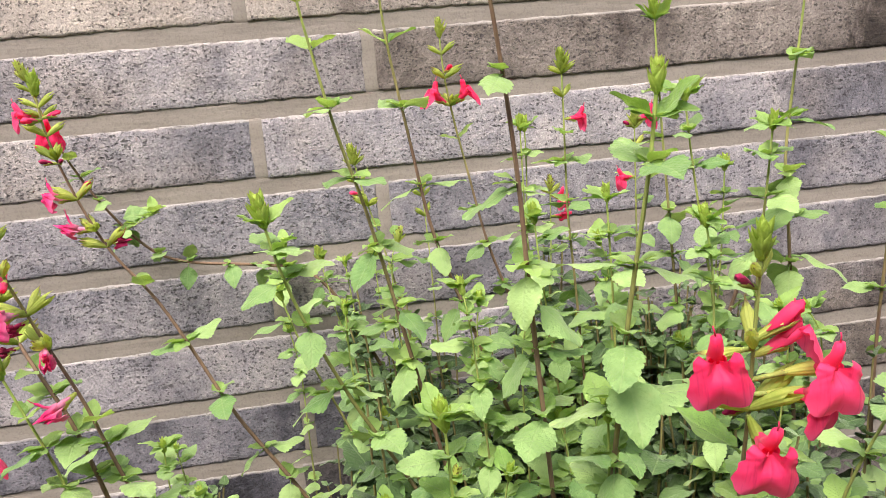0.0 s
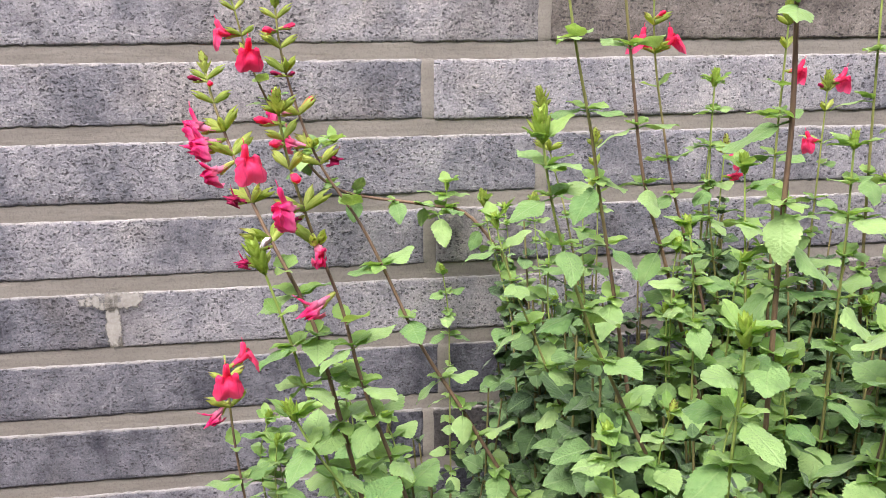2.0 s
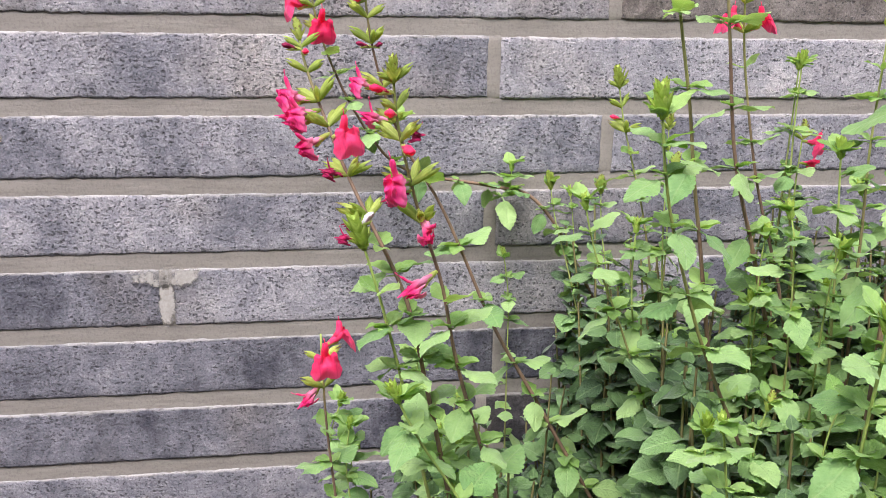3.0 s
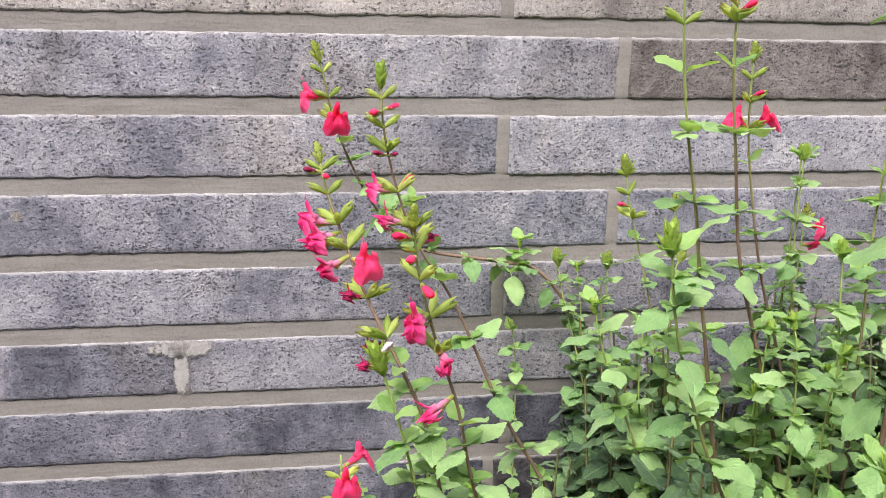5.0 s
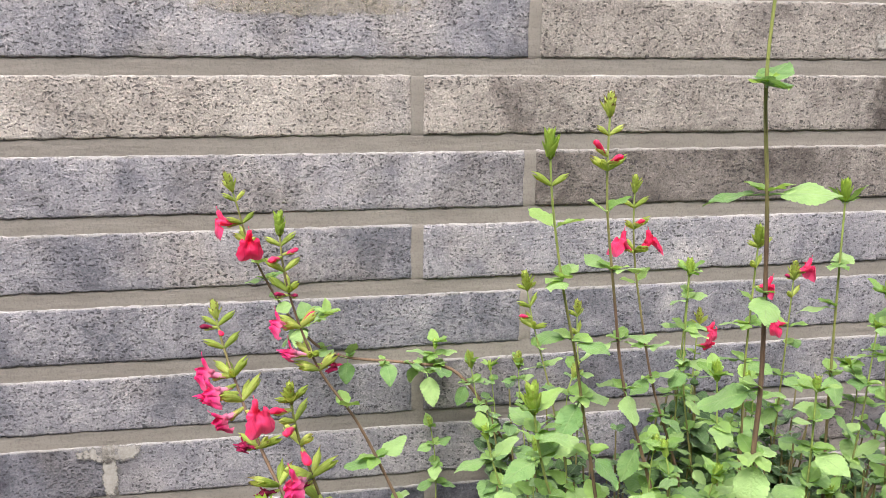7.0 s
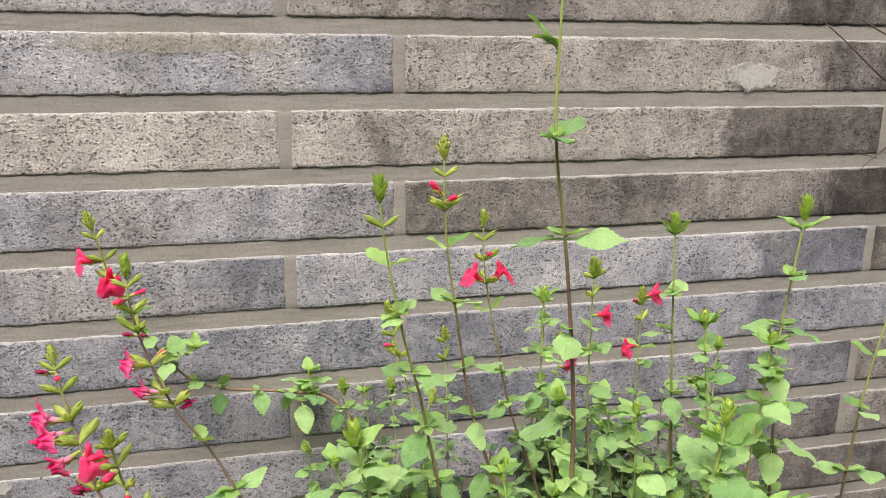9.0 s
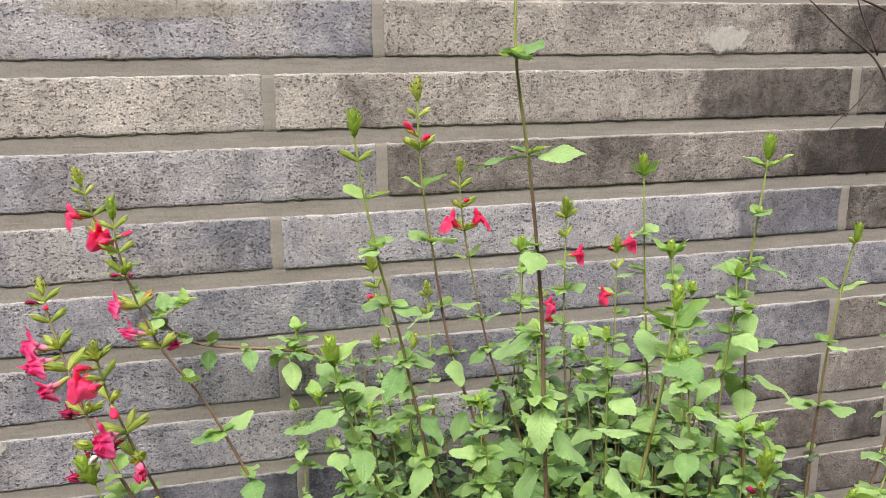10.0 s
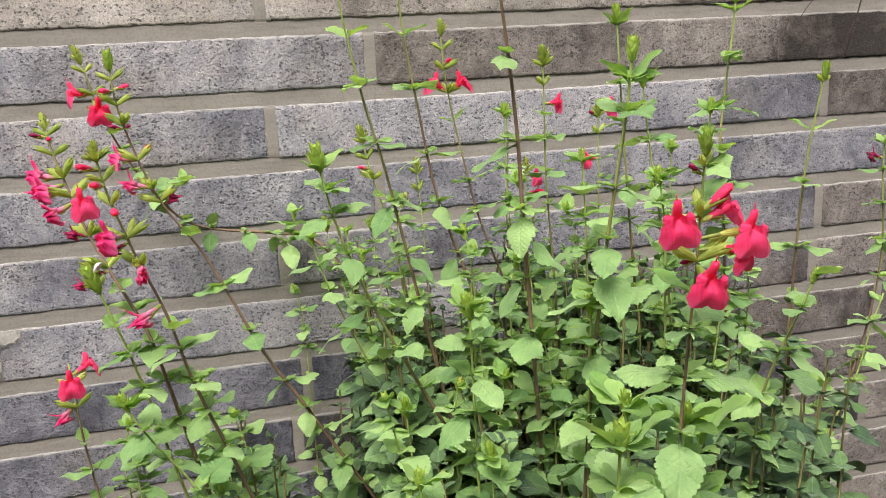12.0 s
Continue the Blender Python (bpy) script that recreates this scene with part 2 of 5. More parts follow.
def petal_material(name, deep, bright, amount=0.3, pale=None, lobes=None):
    n = Nodes(name)
    c = n.coords()
    rand = n.add("ShaderNodeObjectInfo").outputs["Random"]
    v = n.mapped(c.outputs["Object"], (1, 1, 1))
    f = n.noise(n.mapped(v, (400, 60, 60)), 1.0, 3)
    w = n.noise(v, 120.0, 3)
    k = n.math("ADD", n.math("MULTIPLY", w, 0.7), n.math("MULTIPLY", rand, 0.3))
    col = n.mix(n.ramp(k, (0.3, 0.0), (0.7, 1.0)), deep, bright)
    if pale:
        sep = n.add("ShaderNodeSeparateXYZ")
        n.link(c.outputs["Object"], sep.inputs[0])
        col = n.mix(n.ramp(n.math("MULTIPLY", sep.outputs[1], 50.0), (0.5, 0.7), (0.84, 0.0)), col, pale)
    if lobes:
        drop = n.add("ShaderNodeSeparateXYZ")
        n.link(c.outputs["Object"], drop.inputs[0])
        col = n.mix(n.ramp(n.math("MULTIPLY", drop.outputs[2], -50.0), (0.3, 0.0), (0.62, 0.75)), col, lobes)
    veins = n.noise(n.mapped(v, (900, 90, 90)), 1.0, 2)
    col = n.mix(n.ramp(veins, (0.56, 0.0), (0.7, 0.5)), col, n.mix(1.0, col, (0.72, 0.5, 0.6), "MULTIPLY"))
    p = n.surface(col, 0.55, n.bump(n.math("ADD", f, w), 0.35, 0.0006), 0.25, 0.15)
    n.through_light(p, n.mix(1.0, col, (1.1, 0.6, 0.7), "MULTIPLY"), amount)
    return n.mat


def stem_material():
    """Square sage stem: lime green when young, ribbed red-brown when old, by the mesh's own age value."""
    n = Nodes("stem_bark")
    age = n.add("ShaderNodeAttribute")
    age.attribute_name = "age"
    v = n.coords().outputs["Object"]
    f, g = n.noise(n.mapped(v, (900, 900, 60)), 1.0, 3), n.noise(v, 40.0, 3)
    a = n.math("ADD", age.outputs["Fac"], n.math("MULTIPLY", n.math("SUBTRACT", g, 0.5), 0.35), True)
    col = n.ramp(a, (0.0, (0.27, 0.36, 0.09)), (0.35, (0.23, 0.22, 0.08)), (0.62, (0.145, 0.092, 0.062)), (1.0, (0.2, 0.13, 0.088)))
    col = n.mix(n.ramp(f, (0.4, 0.0), (0.65, 0.5)), col, n.mix(1.0, col, (1.7, 1.6, 1.45), "MULTIPLY"))
    n.surface(col, 0.65, n.bump(f, 0.5, 0.0005), 0.3)
    return n.mat


def plain_material(name, a, b, scale, rough):
    n = Nodes(name)
    v = n.coords().outputs["Object"]
    f = n.noise(v, scale, 4)
    n.surface(n.mix(n.ramp(f, (0.3, 0.0), (0.7, 1.0)), a, b), rough, n.bump(f, 0.4, 0.0006), 0.25)
    return n.mat


BRICK, MORTAR, SOIL = brick_material(), mortar_material(), soil_material()
LIME = smear_material("lime_smear", (0.36, 0.33, 0.295), (0.5, 0.465, 0.425), 0.92)
RUST = smear_material("ochre_stain", (0.42, 0.35, 0.22), (0.5, 0.43, 0.3), 0.32)
LEAF = leaf_material("sage_leaf", (0.15, 0.3, 0.085), (0.4, 0.575, 0.21), True, 1.0, 0.3)
YOUNG = leaf_material("young_sage_leaf", (0.21, 0.39, 0.078), (0.425, 0.62, 0.185), True, 1.0, 0.4)
# leaf green taken far below LEAF's: the shade deep in the bush is in this colour
SHADED_MASS = leaf_material("shaded_sage_foliage", (0.018, 0.052, 0.015), (0.165, 0.29, 0.088), False, 1.0, 0.04)
STEM = stem_material()
CALYX = calyx_material("calyx_green", (0.34, 0.44, 0.08), (0.62, 0.69, 0.19), (0.13, 0.055, 0.04))
FRESH = calyx_material("fresh_bud_green", (0.36, 0.5, 0.08), (0.6, 0.75, 0.2), (0.3, 0.34, 0.07))
CORAL = petal_material("coral_red_petal", (0.9, 0.022, 0.125), (0.98, 0.095, 0.27), 0.45, None, (0.98, 0.17, 0.38))
PINK = petal_material("hot_pink_petal", (0.76, 0.015, 0.16), (0.95, 0.06, 0.3), 0.35, (0.95, 0.5, 0.68), (0.94, 0.11, 0.42))
FADED = petal_material("faded_magenta_petal", (0.2, 0.008, 0.04), (0.58, 0.016, 0.13), 0.2)
WHITE = petal_material("white_petal", (0.75, 0.72, 0.74), (0.85, 0.8, 0.83), 0.25)
TWIG = plain_material("dead_twig", (0.05, 0.035, 0.03), (0.13, 0.09, 0.075), 120.0, 0.85)
SCREEN = plain_material("screen_board", (0.09, 0.07, 0.055), (0.17, 0.135, 0.105), 25.0, 0.9)
CUT = plain_material("cut_wood", (0.5, 0.4, 0.25), (0.62, 0.52, 0.34), 200.0, 0.8)


# ---- helpers for building ----
def finish(bm, name, material, smooth=True):
    me = bpy.data.meshes.new(name)
    bm.to_mesh(me)
    bm.free()
    me.materials.append(material)
    if smooth:
        me.polygons.foreach_set("use_smooth", [True] * len(me.polygons))
    return me


def place(name, me, parent, m, label=""):
    """One mesh object under a thing or a part; m is its pose in the parent's space."""
    ob = new(name, me)
    ob.parent = parent
    ob.matrix_basis = m
    return tagged(ob, label) if label else ob


def frame_of(direction, up=Vector((0, 0, 1))):
    """A turn whose y axis goes along direction and whose z axis is as near to up as can be."""
    y = direction.normalized()
    x = y.cross(up)
    x = x.normalized() if x.length > 1e-4 else Vector((1, 0, 0))
    z = x.cross(y)
    return Matrix((x, y, z)).transposed().to_4x4()


def tube_rings(bm, pts, radii, sides=6, cap=True, twist=0.0):
    """A tapered tube along pts; returns its rings of vertices."""
    rings, ref = [], Vector((0.31, 0.87, 0.12))
    for i, p in enumerate(pts):
        d = (pts[min(i + 1, len(pts) - 1)] - pts[max(i - 1, 0)]).normalized()
        a = d.cross(ref).normalized()
        b = d.cross(a)
        rings.append([bm.verts.new(p + (a * math.cos(t) + b * math.sin(t)) * radii[i])
                      for t in (2 * math.pi * j / sides + twist for j in range(sides))])
    for r, s in zip(rings, rings[1:]):
        for j in range(sides):
            bm.faces.new((r[j], r[(j + 1) % sides], s[(j + 1) % sides], s[j]))
    if cap:
        bm.faces.new(rings[0][::-1])
        bm.faces.new(rings[-1])
    return rings


def glide(points, step):
    """A smooth line through the points, in steps of about that length."""
    p = [Vector(q) for q in points]
    p = [p[0] * 2 - p[1], *p, p[-1] * 2 - p[-2]]
    out = []
    for a, b, c, d in zip(p, p[1:], p[2:], p[3:]):
        k = max(2, int((c - b).length / step))
        for i in range(k):
            t = i / k
            out.append(0.5 * (2 * b + (c - a) * t + (2 * a - 5 * b + 4 * c - d) * t * t + (3 * b - a - 3 * c + d) * t ** 3))
    out.append(p[-2])
    for _ in range(6):
        out = [out[0], *[a * 0.25 + b * 0.5 + c * 0.25 for a, b, c in zip(out, out[1:], out[2:])], out[-1]]
    return out


# ---- leaves, calyces, buds, flowers: one mesh for each form ----
def leaf_points(rng, rows, cols, width, droop, fold, curl, tooth, stalk):
    """Grid of one blade of length 1 (y), with its stalk before it; ends in x, y, z and u, v."""
    lean, wave = rng.uniform(-0.05, 0.05), rng.uniform(0, 6)
    grid = []
    for i in range(rows + 1):
        t = i / rows
        w = width * (math.sin(math.pi / 2 * t / 0.34) ** 0.6 if t < 0.34 else (1 - ((t - 0.34) / 0.66) ** 1.7) ** 0.78)
        if 0 < i < rows:
            w *= 1 + tooth * (-1.0, 0.55, 0.9)[i % 3]
        w = max(w, 0.012)
        line = []
        for j in range(-cols, cols + 1):
            s = j / cols
            x = s * w + lean * math.sin(math.pi * t)
            y = stalk + t + (0.018 if i % 3 == 2 and abs(j) == cols else 0) - 0.05 * abs(s) ** 3 * (1 - t)
            z = fold * abs(s) * w - droop * t * t + curl * (s * w) ** 2 + 0.045 * math.sin(9 * t + wave + (1.6 if s > 0 else 0)) * abs(s)
            line.append(((x, y, z), (0.5 + s * w, t)))
        grid.append(line)
    return grid


def leaf_mesh(name, rng, material, rows=27, cols=3, width=0.4, droop=0.22, fold=0.25, curl=-0.3, tooth=0.055, stalk=0.25):
    bm = bmesh.new()
    uv = bm.loops.layers.uv.new("UVMap")
    grid = leaf_points(rng, rows, cols, width, droop, fold, curl, tooth, stalk)
    vs = [[bm.verts.new(p) for p, _ in line] for line in grid]
    for i in range(rows):
        for j in range(2 * cols):
            f = bm.faces.new((vs[i][j], vs[i][j + 1], vs[i + 1][j + 1], vs[i + 1][j]))
            for loop, (a, b) in zip(f.loops, ((i, j), (i, j + 1), (i + 1, j + 1), (i + 1, j))):
                loop[uv].uv = grid[a][b][1]
    tube_rings(bm, [Vector((0, 0, -0.02)), Vector((0, stalk * 0.5, 0.0)), Vector((0, stalk, 0)), Vector((0, stalk + 0.1, -0.012))], [0.028, 0.022, 0.018, 0.006], 4)
    return finish(bm, name, material)


rng = random.Random(7)
LEAVES = [leaf_mesh("leaf", rng, LEAF, width=rng.uniform(0.36, 0.44), droop=d, fold=f, curl=c)
          for d, f, c in ((0.1, 0.12, -0.4), (0.22, 0.08, -0.5), (0.14, 0.22, -0.2), (0.34, 0.1, -0.4), (0.05, 0.05, -0.8), (0.18, 0.0, -0.7), (0.26, 0.16, -0.3))]
YOUNGS = [leaf_mesh("young_leaf", rng, YOUNG, 15, 2, width=w, droop=d, fold=f, curl=-0.2, stalk=0.12)
          for w, d, f in ((0.32, 0.1, 0.4), (0.36, -0.05, 0.3), (0.3, 0.22, 0.25))]


def tuft_mesh(rng, count):
    """A few small young leaves fanning out of one leaf axil, y outwards."""
    bm = bmesh.new()
    uv = bm.loops.layers.uv.new("UVMap")
    for q in range(count):
        grid = leaf_points(rng, 12, 2, 0.42, rng.uniform(0.0, 0.25), rng.uniform(0.15, 0.4), -0.2, 0.05, 0.1)
        m = Matrix.Rotation(radians(rng.uniform(-50, 50)), 4, "Z") @ Matrix.Rotation(radians(rng.uniform(-10, 40)), 4, "X") @ Matrix.Rotation(radians(rng.uniform(-20, 20)), 4, "Y") @ Matrix.Scale(rng.uniform(0.7, 1.15), 4)
        vs = [[bm.verts.new(m @ Vector(p)) for p, _ in line] for line in grid]
        for i in range(12):
            for j in range(4):
                f = bm.faces.new((vs[i][j], vs[i][j + 1], vs[i + 1][j + 1], vs[i + 1][j]))
                for loop, (a, b) in zip(f.loops, ((i, j), (i, j + 1), (i + 1, j + 1), (i + 1, j))):
                    loop[uv].uv = grid[a][b][1]
    return finish(bm, "leaf_tuft", YOUNG)


TUFTS = [tuft_mesh(rng, k) for k in (2, 2, 2, 3, 3)]


def calyx_mesh(rng, gape):
    """A slim ribbed bell with a pointed upper lip and a two-toothed lower one, y along its axis. gape: how far the mouth stands open."""
    bm = bmesh.new()
    uv = bm.loops.layers.uv.new("UVMap")
    n = 16
    prof = ((0, 0.0006, 0), (0.0008, 0.0008, 0), (0.0022, 0.00115, 0), (0.0045, 0.0015, 0), (0.0068, 0.00172, 0), (0.0088, 0.0019, 0.15), (0.0108, 0.002, 0.6), (0.0126, 0.002, 1.0))
    rings = []
    for y, r, lip in prof:
        ring = []
        for j in range(n):
            a = 2 * math.pi * j / n
            up = max(0.0, math.sin(a)) ** 1.5
            low = max(0.0, -math.sin(a)) * max(0.0, abs(math.cos(a)) - 0.15) * 1.8
            tooth = max(up, low)
            reach = y if lip == 0 else 0.0072 + (y - 0.0072) * (0.12 + 0.95 * tooth)
            rr = r * (1.06 if j % 2 else 0.95) * (1 - lip * (0.85 - 0.95 * gape) * (0.5 + 0.5 * tooth))
            narrow = 1 - 0.55 * lip * tooth
            ring.append((bm.verts.new((rr * 0.86 * narrow * math.cos(a), reach, rr * math.sin(a) * (1 + 0.5 * gape * lip) - reach * reach * 9)), j / n, min(1.0, reach / 0.0126)))
        rings.append(ring)
    for r, q in zip(rings, rings[1:]):
        for j in range(n):
            k = (j + 1) % n
            f = bm.faces.new((r[j][0], q[j][0], q[k][0], r[k][0]))
            for loop, (_, u, w) in zip(f.loops, (r[j], q[j], q[k], r[k])):
                loop[uv].uv = (u if not (k == 0 and u == 0) else 1.0, w)
    return finish(bm, "calyx", CALYX)


CALYXES = [calyx_mesh(rng, 0.05), calyx_mesh(rng, 0.35), calyx_mesh(rng, 0.75)]


def bract(bm, uv, base, out, up, length, width):
    """One cupped, sharp-pointed bract."""
    side = out.cross(up).normalized()
    rows = []
    for i in range(8):
        t = i / 7
        w = width * (math.sin(math.pi * (0.2 + 0.8 * t)) ** 0.9 if t < 1 else 0.0) * (1.15 - 0.4 * t) + 0.00012
        mid = base + up * (length * t) + out * (0.12 * length * math.sin(math.pi * t * 0.8) + 0.05 * length * t * t)
        rows.append([bm.verts.new(mid + side * (w * s) - out * (abs(s) ** 1.5 * w * 0.75)) for s in (-1, -0.5, 0, 0.5, 1)])
    for i in range(7):
        for j in range(4):
            f = bm.faces.new((rows[i][j], rows[i][j + 1], rows[i + 1][j + 1], rows[i + 1][j]))
            for loop, (a, b) in zip(f.loops, ((i, j), (i, j + 1), (i + 1, j + 1), (i + 1, j))):
                loop[uv].uv = (0.5 + (b - 2) * 0.05, a / 7)


def bud_mesh(rng, material, tiers=3, length=0.0095, fat=1.0):
    """A closed flower spike: tiers of overlapping pointed bracts round a core, z up."""
    bm = bmesh.new()
    uv = bm.loops.layers.uv.new("UVMap")
    z = 0.0
    for k in range(tiers):
        s = (1.0, 0.9, 0.72, 0.5)[k]
        for j in range(6 if k < 2 else 4):
            a = j * (math.pi / 3 if k < 2 else math.pi / 2) + k * 0.8 + rng.uniform(-0.2, 0.2)
            o = Vector((math.cos(a), math.sin(a), 0))
            up = (Vector((0, 0, 1)) + o * rng.uniform(0.1, 0.5) * (1.0, 0.8, 0.55, 0.4)[k]).normalized()
            bract(bm, uv, Vector((0, 0, z)) + o * 0.0008 * fat, o, up, length * s * rng.uniform(0.8, 1.2), 0.0021 * s * fat)
        z += length * s * 0.4
    tube_rings(bm, [Vector((0, 0, -0.001)), Vector((0, 0, z * 0.5)), Vector((0, 0, z * 1.25))], [0.0011, 0.0018 * fat, 0.0006], 6)
    return finish(bm, "bud", material)


BUDS = [bud_mesh(rng, FRESH, 3, 0.0095, 1.15), bud_mesh(rng, CALYX, 4, 0.009, 1.05), bud_mesh(rng, FRESH, 3, 0.0098, 1.15)]


def smooth(a, b, t):
    q = max(0.0, min(1.0, (t - a) / (b - a)))
    return q * q * (3 - 2 * q)


LIP = ((0, 0.0122), (11, 0.0138), (27, 0.0150), (42, 0.0132), (58, 0.0094), (72, 0.0070), (95, 0.0066), (115, 0.0052))


def lip_reach(deg):
    """How far the lower lip reaches from the throat, by the angle from straight down: a notch, two broad lobes, small shoulders."""
    deg = abs(deg)
    for (a, p), (b, q) in zip(LIP, LIP[1:]):
        if deg <= b:
            return p + (q - p) * smooth(a, b, deg)
    return LIP[-1][1]


def flower_mesh(rng, material, form):
    """Sage flower, y out of the calyx, z up: tube, hood above, broad two-lobed lip below. form: open, bud, limp or faded."""
    bm = bmesh.new()
    if form == "bud":
        p = [Vector((0, 0.004, 0)), Vector((0, 0.0075, 0.0002)), Vector((0, 0.0102, 0.0008)), Vector((0, 0.0124, 0.0008)), Vector((0, 0.0138, 0.0002)), Vector((0, 0.0143, -0.0003))]
        for ring in tube_rings(bm, p, [0.0012, 0.0014, 0.0018, 0.0019, 0.0015, 0.0005], 12):
            for v in ring:
                v.co += Vector((noise.noise(v.co * 700), noise.noise(v.co * 700 + Vector((9, 0, 0))), noise.noise(v.co * 600 + Vector((0, 9, 0))))) * 0.0011
        return finish(bm, "flower_bud", material)
    slim = {"open": 1.0, "limp": 0.5, "faded": 0.26}[form]
    seed = rng.uniform(0, 40)
    tube = tube_rings(bm, [Vector((0, 0.004, -0.0002)), Vector((0, 0.008, 0)), Vector((0, 0.0115, 0.0004)), Vector((0, 0.0145, 0.0009)), Vector((0, 0.0158, 0.001))],
                      [0.0013, 0.0017, 0.0024 * (slim * 0.5 + 0.5), 0.0027 * (slim * 0.5 + 0.5), 0.0024 * (slim * 0.5 + 0.5)], 14, False)
    # hood: a narrow furred helmet, flattened from the sides, with the style at its tip
    hood = tube_rings(bm, [Vector((0, 0.0118, 0.0010)), Vector((0, 0.0142, 0.0030)), Vector((0, 0.0158, 0.0053)), Vector((0, 0.0168, 0.0074)), Vector((0, 0.0175, 0.0090)), Vector((0, 0.0178, 0.0096))],
                      [0.0025, 0.0019 * (slim + 0.1), 0.0017 * slim + 0.0003, 0.0018 * slim + 0.0002, 0.0013 * slim + 0.0002, 0.0003], 12)
    tube_rings(bm, [Vector((0, 0.0173, 0.0086)), Vector((0.0003, 0.0184, 0.0112)), Vector((0.0006, 0.0186, 0.0126))], [0.0003, 0.00025, 0.0002], 4)
    for ring in [*tube, *hood]:
        for v in ring:
            v.co += Vector((noise.noise(v.co * 450 + Vector((seed, 0, 0))), 0, noise.noise(v.co * 450 + Vector((0, seed, 0))))) * 0.0007
    rows, cols, vs = 14, 26, []
    for i in range(rows + 1):
        t = i / rows
        line = []
        for j in range(-cols, cols + 1):
            s = j / cols
            deg = 115 * s
            reach = (0.06 + 0.94 * t) * lip_reach(deg) * (1 + 0.03 * noise.noise(Vector((deg * 0.09, seed, 0.0))) * t)
            x, drop = reach * math.sin(radians(deg)), reach * math.cos(radians(deg))
            # the throat bulges out, the blade hangs almost flat, its rim ruffles and rolls back
            y = 0.0160 + 0.0034 * smooth(0.0, 0.4, t) - 0.0014 * smooth(0.5, 1.0, t) - 18 * x * x * (1.4 - 0.6 * t)
            y += 0.0006 * smooth(0.4, 0.9, t) * math.cos(math.radians(deg) * 6.6) * -1
            y += 0.0018 * t ** 3 * noise.noise(Vector((deg * 0.075, seed + t, 4.0))) - 0.0010 * t ** 6
            z = 0.0016 - drop
            if form != "open":
                w = 1.0 if form == "limp" else 1.6
                x *= slim + 0.15 * noise.noise(Vector((seed, t * 4, 1.0)))
                x += 0.0016 * w * math.sin(t * 3.4 + seed) * t
                y += 0.0034 * w * noise.noise(Vector((s * 4.6 + seed, t * 4.6, 3.0))) * smooth(0.1, 0.5, t) - 0.0035 * t * t * w + 0.0018 * abs(s) * (1 if form == "limp" else 2)
                z = 0.0016 - drop * (0.8 if form == "limp" else 0.58) + 0.0018 * w * noise.noise(Vector((s * 2.0, t * 3.0 + seed, 8.0))) * t
            line.append(bm.verts.new((x, y, z)))
        vs.append(line)
    for i in range(rows):
        for j in range(2 * cols):
            bm.faces.new((vs[i][j], vs[i][j + 1], vs[i + 1][j + 1], vs[i + 1][j]))
    return finish(bm, "flower", material)


FLOWER = {(c, f): flower_mesh(rng, m, f) for c, m in (("coral", CORAL), ("pink", PINK), ("faded", FADED), ("white", WHITE)) for f in ("open", "bud", "limp", "faded")}
FLOWER_LABEL = {"coral": "coral-red two-lipped sage flower", "pink": "hot pink two-lipped sage flower", "faded": "withered dark magenta sage flower", "white": "small white unopened sage flower"}


# ---- the shoot: stem, leaf pairs, calyx whorls, bud ----
def plant(x, y, label):
    ob = new("salvia_plant")
    ob.matrix_basis = pose(x, y, 0)
    return tagged(ob, label, "plant", "salvia plants along the wall")


def set_age(me, values):
    at = me.attributes.new("age", "FLOAT", "POINT")
    at.data.foreach_set("value", values)


